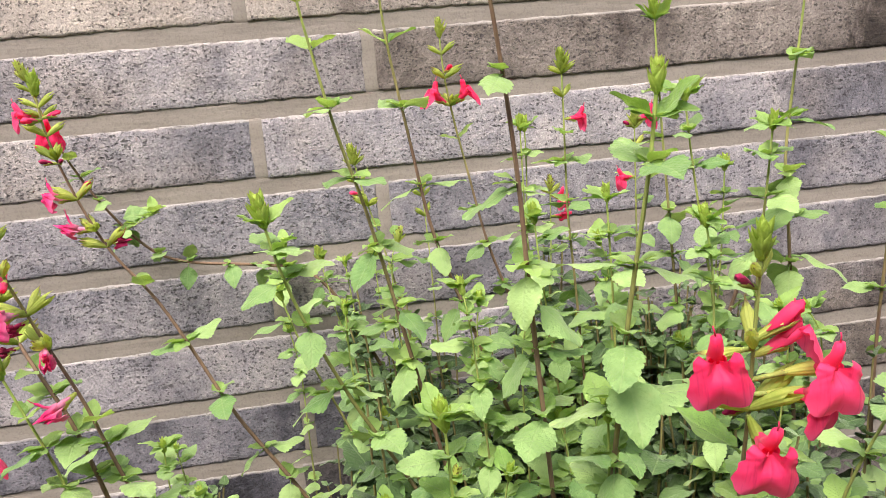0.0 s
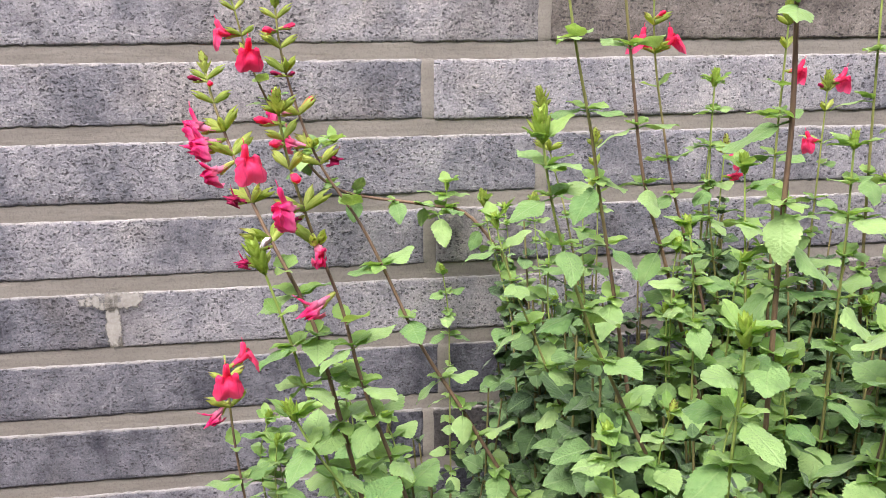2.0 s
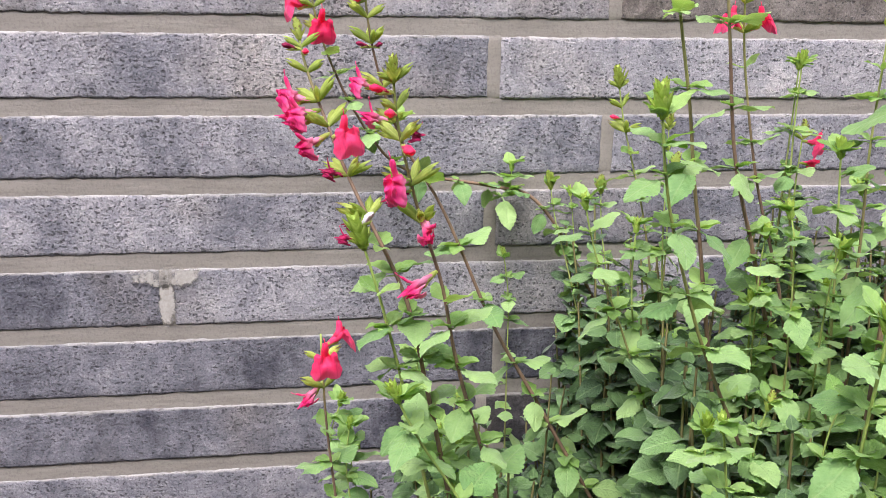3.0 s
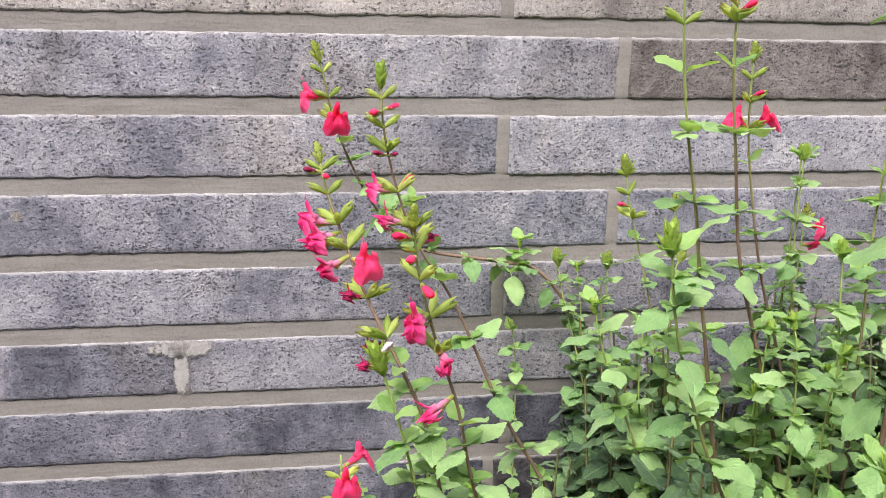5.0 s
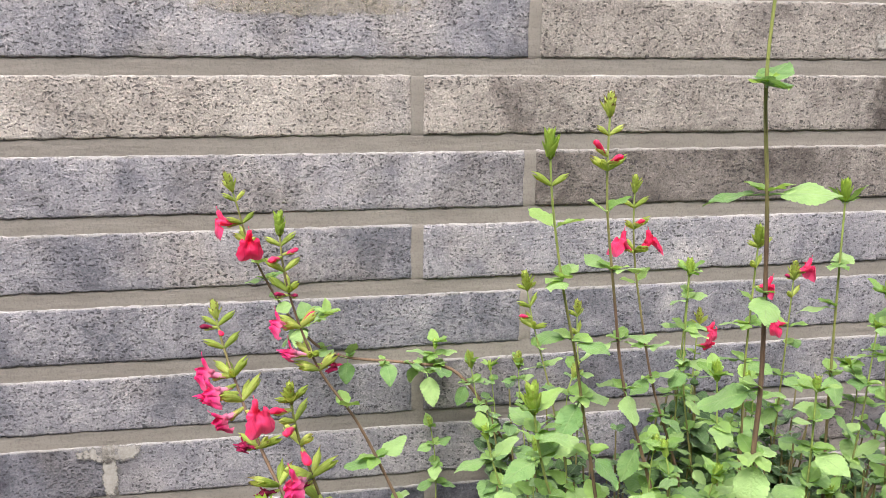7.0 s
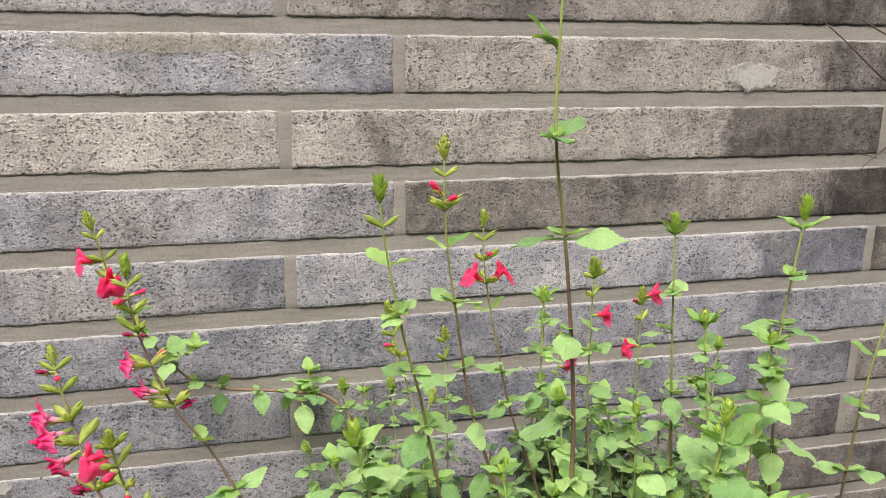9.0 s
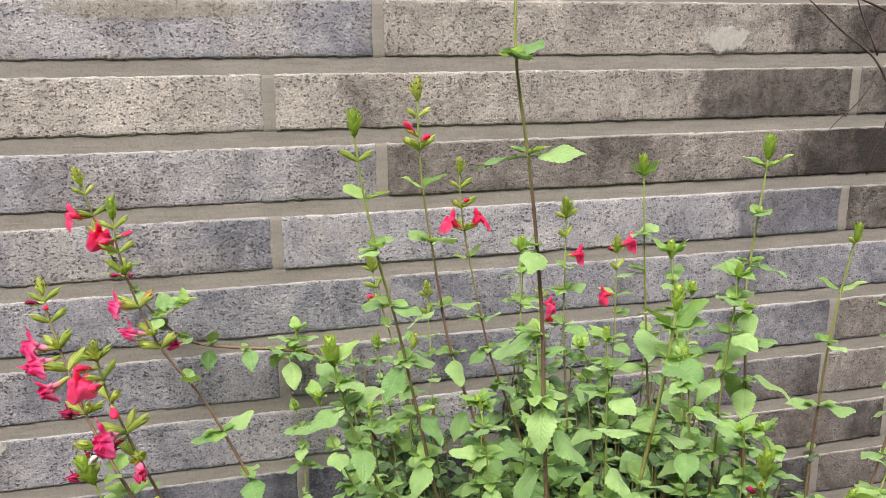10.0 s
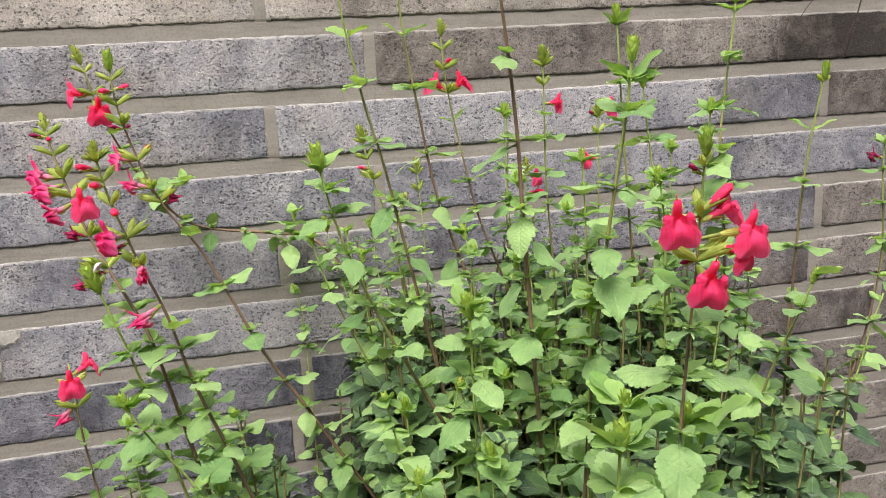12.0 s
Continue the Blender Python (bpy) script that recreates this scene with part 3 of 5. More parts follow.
def shoot(owner, points, thick=0.0014, leaf=0.019, gap=0.034, first=0.012, spike=0.0, spike_gap=0.015, bud=0, turn=0.0,
          flowers=(), age=0.5, old=0.32, tufts=True, seed=0, stop=None, small=1.0, calyx_skip=0.0, nodes=(), whorls=(), leaf_turn=None, large=(), cut=False, label=""):
    """One stem from its tip to its base, with opposite leaves, whorls of calyces along the spike and a terminal bud.
    flowers: (metres below the tip, compass degrees, form, colour, size, tilt). whorls, nodes: metres below the tip of the first calyx
    whorls and leaf pairs. large: single big leaves (metres below the tip, compass degrees, size, lift). cut: the stem was cut off at its tip."""
    rng = random.Random(seed * 17 + 3)
    leaf, gap = leaf * 0.82, gap * 0.8
    line = glide(points, 0.006)
    base = line[-1]
    o = Vector(owner.matrix_basis.translation)
    length = [0.0]
    for a, b in zip(line, line[1:]):
        length.append(length[-1] + (b - a).length)
    total = length[-1]
    local = [p - base for p in line]
    bm = bmesh.new()
    radii = [0.78 * thick * (0.5 + 0.62 * min(1.0, s / 0.25)) for s in length]
    tube_rings(bm, local, radii, 6, True, 0.4)
    me = finish(bm, "stem", STEM)
    ages = []
    for s in length:
        ages += [min(1.0, max(0.0, age * s / old))] * 6
    set_age(me, ages)
    stem = place("stem", me, owner, Matrix.Translation(base - o), label)

    def along(s):
        s = max(0.0, min(total, s))
        for i in range(len(length) - 1):
            if length[i + 1] >= s:
                f = (s - length[i]) / max(1e-9, length[i + 1] - length[i])
                return local[i].lerp(local[i + 1], f), (local[i] - local[i + 1]).normalized()
        return local[-1], (local[-2] - local[-1]).normalized()

    def blade(s, deg, size, lift, young):
        p, up = along(s)
        a = radians(deg)
        out = Vector((math.cos(a), math.sin(a), 0))
        out = (out - up * out.dot(up)).normalized()
        e = radians(lift)
        d = out * math.cos(e) + Vector((0, 0, 1)) * math.sin(e)
        m = Matrix.Translation(p + out * 0.0006) @ frame_of(d) @ Matrix.Rotation(radians(rng.uniform(-22, 22)), 4, "Y") @ Matrix.Scale(size, 4)
        place("leaf", rng.choice(YOUNGS if young else LEAVES), stem, m)

    if bud is not None:
        p, up = along(0)
        m = Matrix.Translation(p - up * 0.010 * small) @ frame_of(up, Vector((0, 1, 0.1))) @ pose(0, 0, 0, -90) @ Matrix.Rotation(rng.uniform(0, 6), 4, "Z") @ Matrix.Scale(small * 0.88, 4)
        place("bud", BUDS[bud], stem, m)
    # whorls of calyces
    s, az, w = (whorls[0] if whorls else 0.011), turn, 0
    while s < spike:
        for side in (0, 180):
            if rng.random() < calyx_skip:
                continue
            for extra in ((0,) if s < 0.034 else (-18, 18)):
                p, up = along(s)
                a = radians(az + side + extra + rng.uniform(-14, 14))
                out = Vector((math.cos(a), math.sin(a), 0))
                d = (out * math.cos(radians(38)) + up * math.sin(radians(40 + rng.uniform(-14, 14)))).normalized()
                k = min(1.15, 0.65 + s * 12) * rng.uniform(0.85, 1.1)
                place("calyx", CALYXES[0 if s < 0.04 else rng.randrange(2)], stem, Matrix.Translation(p) @ frame_of(d) @ Matrix.Scale(k, 4))
        w += 1
        s = whorls[w] if w < len(whorls) else s + spike_gap * rng.uniform(0.85, 1.15) * (0.8 + s * 3)
        az += (90 if w > 1 else 25) + rng.uniform(-10, 10)
    # leaves
    s = max(first, spike + 0.012) if spike else first * 0.6
    az = turn + 90 if leaf_turn is None else leaf_turn
    i = 0
    while s < (stop if stop else min(total - 0.02, 0.34)):
        if i < len(nodes):
            s = nodes[i]
        grow = 1.04 * min(1.0, (0.8 if spike else 0.72) + i * 0.12)
        for side in (0, 180):
            if rng.random() < 0.06:
                continue
            size = leaf * grow * rng.uniform(0.8, 1.15)
            blade(s, az + side + rng.uniform(-18, 18), size, ((24 if spike else 40, 16, 2)[i] if i < 3 else rng.uniform(-38, 10)) + rng.uniform(-8, 8), i < 1)
            if tufts and (i > 0 or not spike):
                p, up = along(s - 0.001)
                a = radians(az + side + rng.uniform(-15, 15))
                place("leaf_tuft", rng.choice(TUFTS), stem, Matrix.Translation(p) @ frame_of(Vector((math.cos(a), math.sin(a), 0.15))) @ Matrix.Scale(leaf * rng.uniform(0.4, 0.62), 4))
        s += gap * rng.uniform(0.82, 1.2) * (0.6 + min(0.4, 0.16 * i))
        az += 90 + rng.uniform(-12, 12)
        i += 1
    for far, deg, size, lift in large:
        blade(far, deg, size, lift, False)
    if cut:
        p, up = along(0)
        bm = bmesh.new()
        tube_rings(bm, [p - up * 0.004, p + up * 0.0004, p + up * 0.0008], [radii[0] * 1.15, radii[0] * 1.15, radii[0] * 0.8], 8)
        place("cut_end", finish(bm, "cut_end", CUT, False), stem, Matrix(), "pale freshly cut stem end")
    for far, deg, form, col, size, tilt, *turned in flowers:
        p, up = along(far)
        a = radians(deg)
        out = Vector((math.cos(a), math.sin(a), 0))
        d = out * math.cos(radians(tilt)) + Vector((0, 0, 1)) * math.sin(radians(tilt))
        m = Matrix.Translation(p) @ frame_of(d) @ Matrix.Scale(size * 0.8, 4)
        if turned:
            # a longer stalk, and a flower that bends away from its calyx
            m = Matrix.Translation(p + d * turned[1]) @ frame_of(d) @ Matrix.Scale(size, 4)
            bm = bmesh.new()
            tube_rings(bm, [p, p + d * turned[1] + d * 0.001], [0.0006, 0.0007], 5)
            me = finish(bm, "flower_stalk", STEM)
            set_age(me, [0.1] * len(me.vertices))
            place("flower_stalk", me, stem, Matrix())
        place("calyx", CALYXES[1 if form == "bud" else 2], stem, m)
        if turned:
            a = radians(turned[0])
            m = Matrix.Translation(p + d * (turned[1] + 0.008 * size)) @ frame_of(Vector((math.cos(a), math.sin(a), math.sin(radians(tilt))))) @ Matrix.Scale(size * 0.8, 4) @ Matrix.Translation((0, -0.006, 0))
        place("flower" if form != "bud" else "flower_bud", FLOWER[(col, form)], stem, m @ Matrix.Rotation(radians(rng.uniform(-9, 9)), 4, "Y"), FLOWER_LABEL[col])
    return stem


# ---- the brick wall ----
COURSE, HIGH, LONG, JOINT, C0 = 0.0523, 0.0405, 0.5004, 0.0092, 0.544
WALL_W, WALL_E, DEEP = -1.55, 1.75, 0.102
SPECIAL = {-3: (-0.2188, 0.2816, 0.504), -4: (0.0165, 0.330, 0.580), -5: (0.004, 0.504), -6: (0.0706, 0.571)}


def wall_core():
    bm = bmesh.new()
    z0, z1 = -0.3, C0 + 28 * COURSE
    nx, nz = 165, 100
    vs = [[bm.verts.new((WALL_W + (WALL_E - WALL_W) * i / nx, 0.0010 + 0.0003 * noise.noise(Vector((i * 0.9, 3.1, k * 1.3))), z0 + (z1 - z0) * k / nz)) for i in range(nx + 1)] for k in range(nz + 1)]
    for k in range(nz):
        for i in range(nx):
            bm.faces.new((vs[k][i], vs[k][i + 1], vs[k + 1][i + 1], vs[k + 1][i]))
    back = [bm.verts.new((x, DEEP, z)) for x, z in ((WALL_W, z0), (WALL_E, z0), (WALL_E, z1), (WALL_W, z1))]
    bm.faces.new(back[::-1])
    bm.faces.new([*vs[0][::-1], back[0], back[1]])
    bm.faces.new([*vs[-1], back[2], back[3]])
    bm.faces.new([r[0] for r in vs] + [back[3], back[0]])
    bm.faces.new([r[-1] for r in vs][::-1] + [back[1], back[2]])
    return finish(bm, "wall_north", MORTAR, False)


def brick_mesh(rng, length):
    """A long brick: wavering arrises, a slightly uneven face, its middle at the origin of x and z, its face near y = 0."""
    bm = bmesh.new()
    zs = (0, 0.035, 0.12, 0.5, 0.88, 0.965, 1)
    count = max(4, int(length / 0.004))
    xs = [0, 0.0015 / length, *[i / count for i in range(1, count)], 1 - 0.0015 / length, 1]
    nx, nz = len(xs) - 1, len(zs) - 1
    seed = rng.uniform(0, 90)

    def wob(a, b, f):
        return noise.noise(Vector((seed + a * f, b * 7.0, 1.7)))

    grid = []
    for k in range(nz + 1):
        line = []
        for i in range(nx + 1):
            x, z = length * (xs[i] - 0.5), HIGH * (zs[k] - 0.5)
            edge = k in (0, nz)
            jz = (0.0005 * wob(x, k, 60) + (0.0015 if k < 3 else 0.0008) * wob(x, k + 20, 330)) * (1 if edge else 0.6 if k in (1, nz - 1) else 0)
            jx = 0.0010 * wob(z, i, 160) if i in (0, 1, nx - 1, nx) else 0.0
            y = 0.0004 * wob(x, z * 60, 30)
            if edge or i in (0, nx):
                y += 0.0004
            line.append(bm.verts.new((x + jx, y, z + jz)))
        grid.append(line)
    for k in range(nz):
        for i in range(nx):
            bm.faces.new((grid[k][i], grid[k][i + 1], grid[k + 1][i + 1], grid[k + 1][i]))
    rim = [*grid[0], *[r[-1] for r in grid[1:]], *grid[-1][-2::-1], *[r[0] for r in grid[-2:0:-1]]]
    outer = [bm.verts.new((v.co.x * (1 + 0.0012 / length), v.co.y + 0.0009, v.co.z * 1.012)) for v in rim]
    rear = [bm.verts.new((v.co.x, 0.03, v.co.z)) for v in outer]
    n = len(rim)
    for a, b in ((rim, outer), (outer, rear)):
        for j in range(n):
            bm.faces.new((a[(j + 1) % n], a[j], b[j], b[(j + 1) % n]))
    return finish(bm, "brick", BRICK)


def perpend_mesh(rng):
    """The mortar between two brick ends, pointed nearly flush."""
    bm = bmesh.new()
    seed, rows = rng.uniform(0, 50), []
    for k in range(9):
        z = (HIGH + 0.010) * (k / 8 - 0.5)
        rows.append([bm.verts.new((x + 0.0006 * noise.noise(Vector((seed, k * 0.8, x * 99))), 0.0007 * noise.noise(Vector((seed + x * 300, k * 0.7, 5))) + (0.0003 if abs(x) > 0.005 else 0) + (0.0022 if k in (0, 8) else 0), z)) for x in (-0.0055, -0.0035, 0, 0.0035, 0.0055)])
    for r, q in zip(rows, rows[1:]):
        for j in range(4):
            bm.faces.new((r[j], r[j + 1], q[j + 1], q[j]))
    rim = [*rows[0], *[r[-1] for r in rows[1:]], *rows[-1][-2::-1], *[r[0] for r in rows[-2:0:-1]]]
    rear = [bm.verts.new((v.co.x, 0.012, v.co.z)) for v in rim]
    for j in range(len(rim)):
        bm.faces.new((rim[(j + 1) % len(rim)], rim[j], rear[j], rear[(j + 1) % len(rim)]))
    return finish(bm, "perpend", MORTAR)


def smear(wall, x, z, wide, high, material, label):
    """A flat stain hugging the brick face, fading at its rim."""
    bm = bmesh.new()
    uv = bm.loops.layers.uv.new("UVMap")
    n = 12
    grid = [[bm.verts.new((wide * (i / n - 0.5), 0, high * (k / n - 0.5))) for i in range(n + 1)] for k in range(n + 1)]
    for k in range(n):
        for i in range(n):
            f = bm.faces.new((grid[k][i], grid[k][i + 1], grid[k + 1][i + 1], grid[k + 1][i]))
            for loop in f.loops:
                d = math.hypot(loop.vert.co.x / wide * 2, loop.vert.co.z / high * 2)
                loop[uv].uv = (max(0.0, 1.1 - d) - 0.25 * (d > 0.95), 0)
    place("smear", finish(bm, "smear", material), wall, pose(x, -0.0014, z), label)


def build_wall():
    wall = tagged(new("wall_north", wall_core()), "garden wall of long grey bricks with recessed mortar joints", "wall", "", "structure")
    rng = random.Random(21)
    kinds, joints = {}, [perpend_mesh(rng) for _ in range(3)]
    # lowest tones, (-4, 1) and (-5, 1): dark brick plus the bush's shade on it
    tones = {(0, 0): (0.46, 0.4, 0.45), (0, 1): (0.5, 0.35, 1.2), (1, 0): (0.52, 0.4, 0.7), (1, 1): (0.24, 1.0, 1.5), (2, 0): (0.62, 0.8), (2, 1): (0.48, 1.0, 1.7),
             (3, 0): (0.5, 0.4, 0.6), (3, 1): (0.46, 1.0, 1.7), (4, 0): (0.5, 0.5), (4, 1): (0.36, 0.9, 1.2), (-1, 0): (0.36, 0.0, 0.2), (-1, 1): (0.36, 0.3), (-2, 0): (0.45, 0.2), (-2, 1): (0.34, 0.4),
             (-3, 0): (0.5, 0.3, 1.2), (-4, 0): (0.2, 0.2), (-4, 1): (-0.08, 0.2), (-4, 2): (0.2, 0.8), (-5, 1): (0.04, 0.6), (-6, 1): (0.14, 0.7), (-3, 1): (0.22, 0.6), (-5, 0): (0.24, 0.3), (-6, 0): (0.3, 0.2)}
    for k in range(-10, 28):
        if k in SPECIAL:
            cuts = list(SPECIAL[k])
        elif k >= -3:
            cuts = [0.007 if k % 2 == 0 else 0.089]
        else:
            cuts = [rng.uniform(-0.2, 0.2)]
        while cuts[0] > WALL_W + 0.1:
            cuts.insert(0, cuts[0] - LONG)
        while cuts[-1] < WALL_E - 0.1:
            cuts.append(cuts[-1] + LONG)
        cuts[0], cuts[-1] = max(cuts[0], WALL_W - 0.02), min(cuts[-1], WALL_E + 0.02)
        for a, b in zip(cuts, cuts[1:]):
            size = round(b - a - JOINT, 3)
            if size < 0.03:
                continue
            if (size, k % 3) not in kinds:
                kinds[(size, k % 3)] = brick_mesh(rng, size)
            place("perpend", joints[(k + len(kinds)) % 3], wall, pose(b, rng.uniform(0.0004, 0.0007), C0 + k * COURSE + HIGH / 2))
            ob = place("brick", kinds[(size, k % 3)], wall, pose((a + b) / 2, rng.uniform(-0.0005, 0.0003), C0 + k * COURSE + HIGH / 2, 0, rng.uniform(-0.12, 0.12), 0))
            side = 0 if a + b < 0.1 else 1 if a + b < 0.8 else 2
            tone, warm, *burn = tones.get((k, side), (rng.uniform(0.3, 0.5), rng.uniform(0.7, 1.0)) if side == 2 else (rng.uniform(0.35, 0.6), rng.random()))
            if a + b > 1.1:
                tone -= 0.28 if k >= 0 else 0.08
            ob.color = (tone, warm, burn[0] if burn else rng.uniform(0.1, 0.9), 1)
    return wall


wall = build_wall()
smear(wall, -0.2165, 0.4225, 0.062, 0.018, LIME, "pale lime mortar splash")
smear(wall, -0.2185, 0.405, 0.016, 0.046, LIME, "pale lime mortar splash")
smear(wall, 0.376, 0.713, 0.066, 0.03, LIME, "pale lime mortar patch")
smear(wall, -0.067, 0.735, 0.2, 0.02, RUST, "ochre stain along the brick edge")
smear(wall, -0.315, 0.519, 0.012, 0.01, RUST, "ochre fleck on the brick")


def build_ground():
    bm = bmesh.new()
    xs = [-400, -60, -12, -4] + [-2 + 0.08 * i for i in range(51)] + [4, 12, 60, 400]
    ys = [-400, -60, -12, -4] + [-2.4 + 0.08 * i for i in range(31)] + [0.05, 0.5, 4, 60, 400]
    vs = [[bm.verts.new((x, y, 0.02 * noise.noise(Vector((x * 3, y * 3, 0))) if abs(x) < 3 and abs(y) < 3 else 0.0)) for x in xs] for y in ys]
    for a, b in zip(vs, vs[1:]):
        for i in range(len(xs) - 1):
            bm.faces.new((a[i], a[i + 1], b[i + 1], b[i]))
    return tagged(new("ground", finish(bm, "ground", SOIL)), "dark bare garden soil at the foot of the wall", "ground", "", "structure")


build_ground()


def sky_screen():
    """A plain board screen behind the viewer, never in view, added to block low sky light."""
    bm = bmesh.new()
    n = 36
    for i in range(n):
        x0, x1 = -3.6 + 7.2 * i / n + 0.004, -3.6 + 7.2 * (i + 1) / n - 0.004
        y = 0.012 if i % 2 else 0.0
        bmesh.ops.create_cube(bm, size=1.0, matrix=Matrix.Translation(((x0 + x1) / 2, -2.3 + y, 1.25)) @ Matrix.Diagonal((x1 - x0, 0.02, 2.6, 1)))
    return tagged(new("wall_south", finish(bm, "wall_south", SCREEN, False)), "unseen board screen added behind the viewer to cut low sky light", "fence", "", "structure")


sky_screen()


# ---- the plants ----
left = plant(0.0, -0.2, "tall flowering salvia with hot pink and coral-red flowers")
back = plant(0.14, -0.11, "green leafy salvia growing close against the wall")
middle = plant(0.12, -0.2, "bushy salvia with small toothed leaves and tall budding stems")
right = plant(0.28, -0.18, "upright green salvia with closed flower buds")
front = plant(0.13, -0.3, "low leafy salvia with one large coral-red flower spike")

# tall flowering stems
shoot(left, [(-0.118, -0.057, 0.632), (-0.112, -0.057, 0.613), (-0.109, -0.052, 0.590), (-0.095, -0.044, 0.553), (-0.081, -0.039, 0.528), (-0.061, -0.031, 0.502), (-0.027, -0.026, 0.493), (0.009, -0.024, 0.486), (0.048, -0.026, 0.461), (0.139, -0.087, 0.262)], 0.0014, 0.016, 0.03, spike=0.05, bud=1, turn=10, age=1.0, old=0.12, seed=1, whorls=(0.017, 0.032, 0.046), stop=0.33,
      flowers=((0.032, 195, "open", "coral", 1.05, 5), (0.041, -78, "open", "coral", 1.15, -5)))
shoot(left, [(-0.084, -0.146, 0.625), (-0.083, -0.146, 0.594), (-0.075, -0.141, 0.560), (-0.065, -0.139, 0.532), (-0.048, -0.137, 0.507), (-0.031, -0.137, 0.469), (-0.014, -0.137, 0.429), (0.015, -0.137, 0.378), (0.077, -0.138, 0.255), (0.112, -0.139, 0.105)], 0.0013, 0.021, 0.03, spike=0.095, bud=0, turn=5, age=1.1, old=0.07, seed=2, whorls=(0.016, 0.03, 0.042, 0.064, 0.082, 0.092), nodes=(0.12, 0.158, 0.192, 0.234), stop=0.36,
      flowers=((0.022, -120, "bud", "coral", 1.05, 0), (0.021, 20, "bud", "coral", 0.8, 10), (0.044, 200, "bud", "faded", 0.75, 10), (0.044, -60, "bud", "faded", 0.7, 10),
               (0.064, 183, "limp", "pink", 1.0, 10), (0.062, 0, "bud", "coral", 0.9, 35), (0.082, 186, "faded", "pink", 1.0, 12), (0.088, 5, "faded", "faded", 0.75, -10)))
shoot(left, [(-0.114, -0.187, 0.593), (-0.112, -0.191, 0.576), (-0.105, -0.200, 0.561), (-0.097, -0.214, 0.539), (-0.086, -0.223, 0.516), (-0.078, -0.228, 0.500), (-0.071, -0.228, 0.483), (-0.065, -0.228, 0.457), (-0.037, -0.221, 0.298), (-0.022, -0.209, 0.105)], 0.0014, 0.021, 0.028, spike=0.092, bud=1, small=0.75, turn=0, age=1.1, old=0.06, seed=3, whorls=(0.011, 0.022, 0.036, 0.048, 0.071, 0.09), stop=0.33,
      flowers=((0.012, 200, "bud", "faded", 0.75, 10), (0.013, -75, "bud", "coral", 0.75, 0), (0.036, 184, "limp", "pink", 1.05, 10), (0.04, 215, "limp", "pink", 1.0, -5), (0.044, 190, "faded", "pink", 1.05, 0),
               (0.051, 200, "limp", "pink", 0.95, -25), (0.053, -62, "open", "coral", 1.0, 12), (0.071, 185, "faded", "faded", 0.65, 10), (0.092, 195, "faded", "faded", 0.65, -5)))
shoot(left, [(-0.078, -0.260, 0.581), (-0.077, -0.255, 0.561), (-0.071, -0.250, 0.537), (-0.065, -0.246, 0.514), (-0.058, -0.246, 0.498), (-0.054, -0.241, 0.472), (-0.047, -0.237, 0.443), (-0.031, -0.228, 0.389), (0.004, -0.224, 0.261), (0.024, -0.218, 0.105)], 0.0013, 0.021, 0.028, spike=0.088, bud=1, small=0.8, turn=30, age=1.0, old=0.1, seed=4, whorls=(0.008, 0.018, 0.03, 0.048, 0.064, 0.088), stop=0.34,
      flowers=((0.012, 210, "bud", "coral", 0.9, 10), (0.02, -110, "bud", "coral", 1.0, 5), (0.032, -80, "bud", "coral", 1.15, -5), (0.046, -118, "limp", "pink", 1.15, 5), (0.05, 200, "faded", "faded", 0.7, -20),
               (0.058, -70, "limp", "pink", 0.95, -40), (0.085, 200, "faded", "pink", 1.0, -30)))
shoot(left, [(-0.092, -0.241, 0.520), (-0.088, -0.241, 0.508), (-0.084, -0.241, 0.494), (-0.078, -0.237, 0.469), (-0.069, -0.237, 0.428), (-0.041, -0.233, 0.282), (-0.026, -0.227, 0.105)], 0.0013, 0.018, 0.03, spike=0.02, bud=2, small=1.2, turn=40, age=0.4, seed=5, stop=0.28,
      flowers=((0.004, -40, "bud", "white", 0.9, 40), (0.008, 190, "faded", "faded", 0.55, 0)))
shoot(left, [(-0.106, -0.246, 0.475), (-0.106, -0.246, 0.462), (-0.105, -0.246, 0.446), (-0.105, -0.246, 0.436), (-0.093, -0.241, 0.287), (-0.087, -0.235, 0.105)], 0.0011, 0.013, 0.03, spike=0.03, bud=None, turn=0, age=0.9, old=0.05, seed=6, stop=0.2,
      flowers=((0.008, -80, "open", "coral", 0.85, 10), (0.006, 20, "open", "coral", 0.8, 25), (0.02, 200, "faded", "pink", 0.75, -45)))
shoot(left, [(-0.080, -0.273, 0.465), (-0.075, -0.273, 0.451), (-0.065, -0.268, 0.431), (-0.052, -0.264, 0.408), (0.015, -0.253, 0.271), (0.052, -0.235, 0.105)], 0.0012, 0.021, 0.03, spike=0.0, bud=2, small=0.8, turn=60, age=0.2, seed=7, stop=0.24)
# middle
shoot(middle, [(0.021, -0.257, 0.572), (0.024, -0.255, 0.550), (0.031, -0.250, 0.523), (0.040, -0.246, 0.499), (0.052, -0.241, 0.469), (0.060, -0.237, 0.453), (0.130, -0.226, 0.296), (0.168, -0.209, 0.105)], 0.0014, 0.02, 0.036, first=0.013, bud=2, small=1.15, turn=-90, age=0.7, old=0.2, seed=11, nodes=(0.012, 0.023, 0.036, 0.059, 0.092), leaf_turn=10)
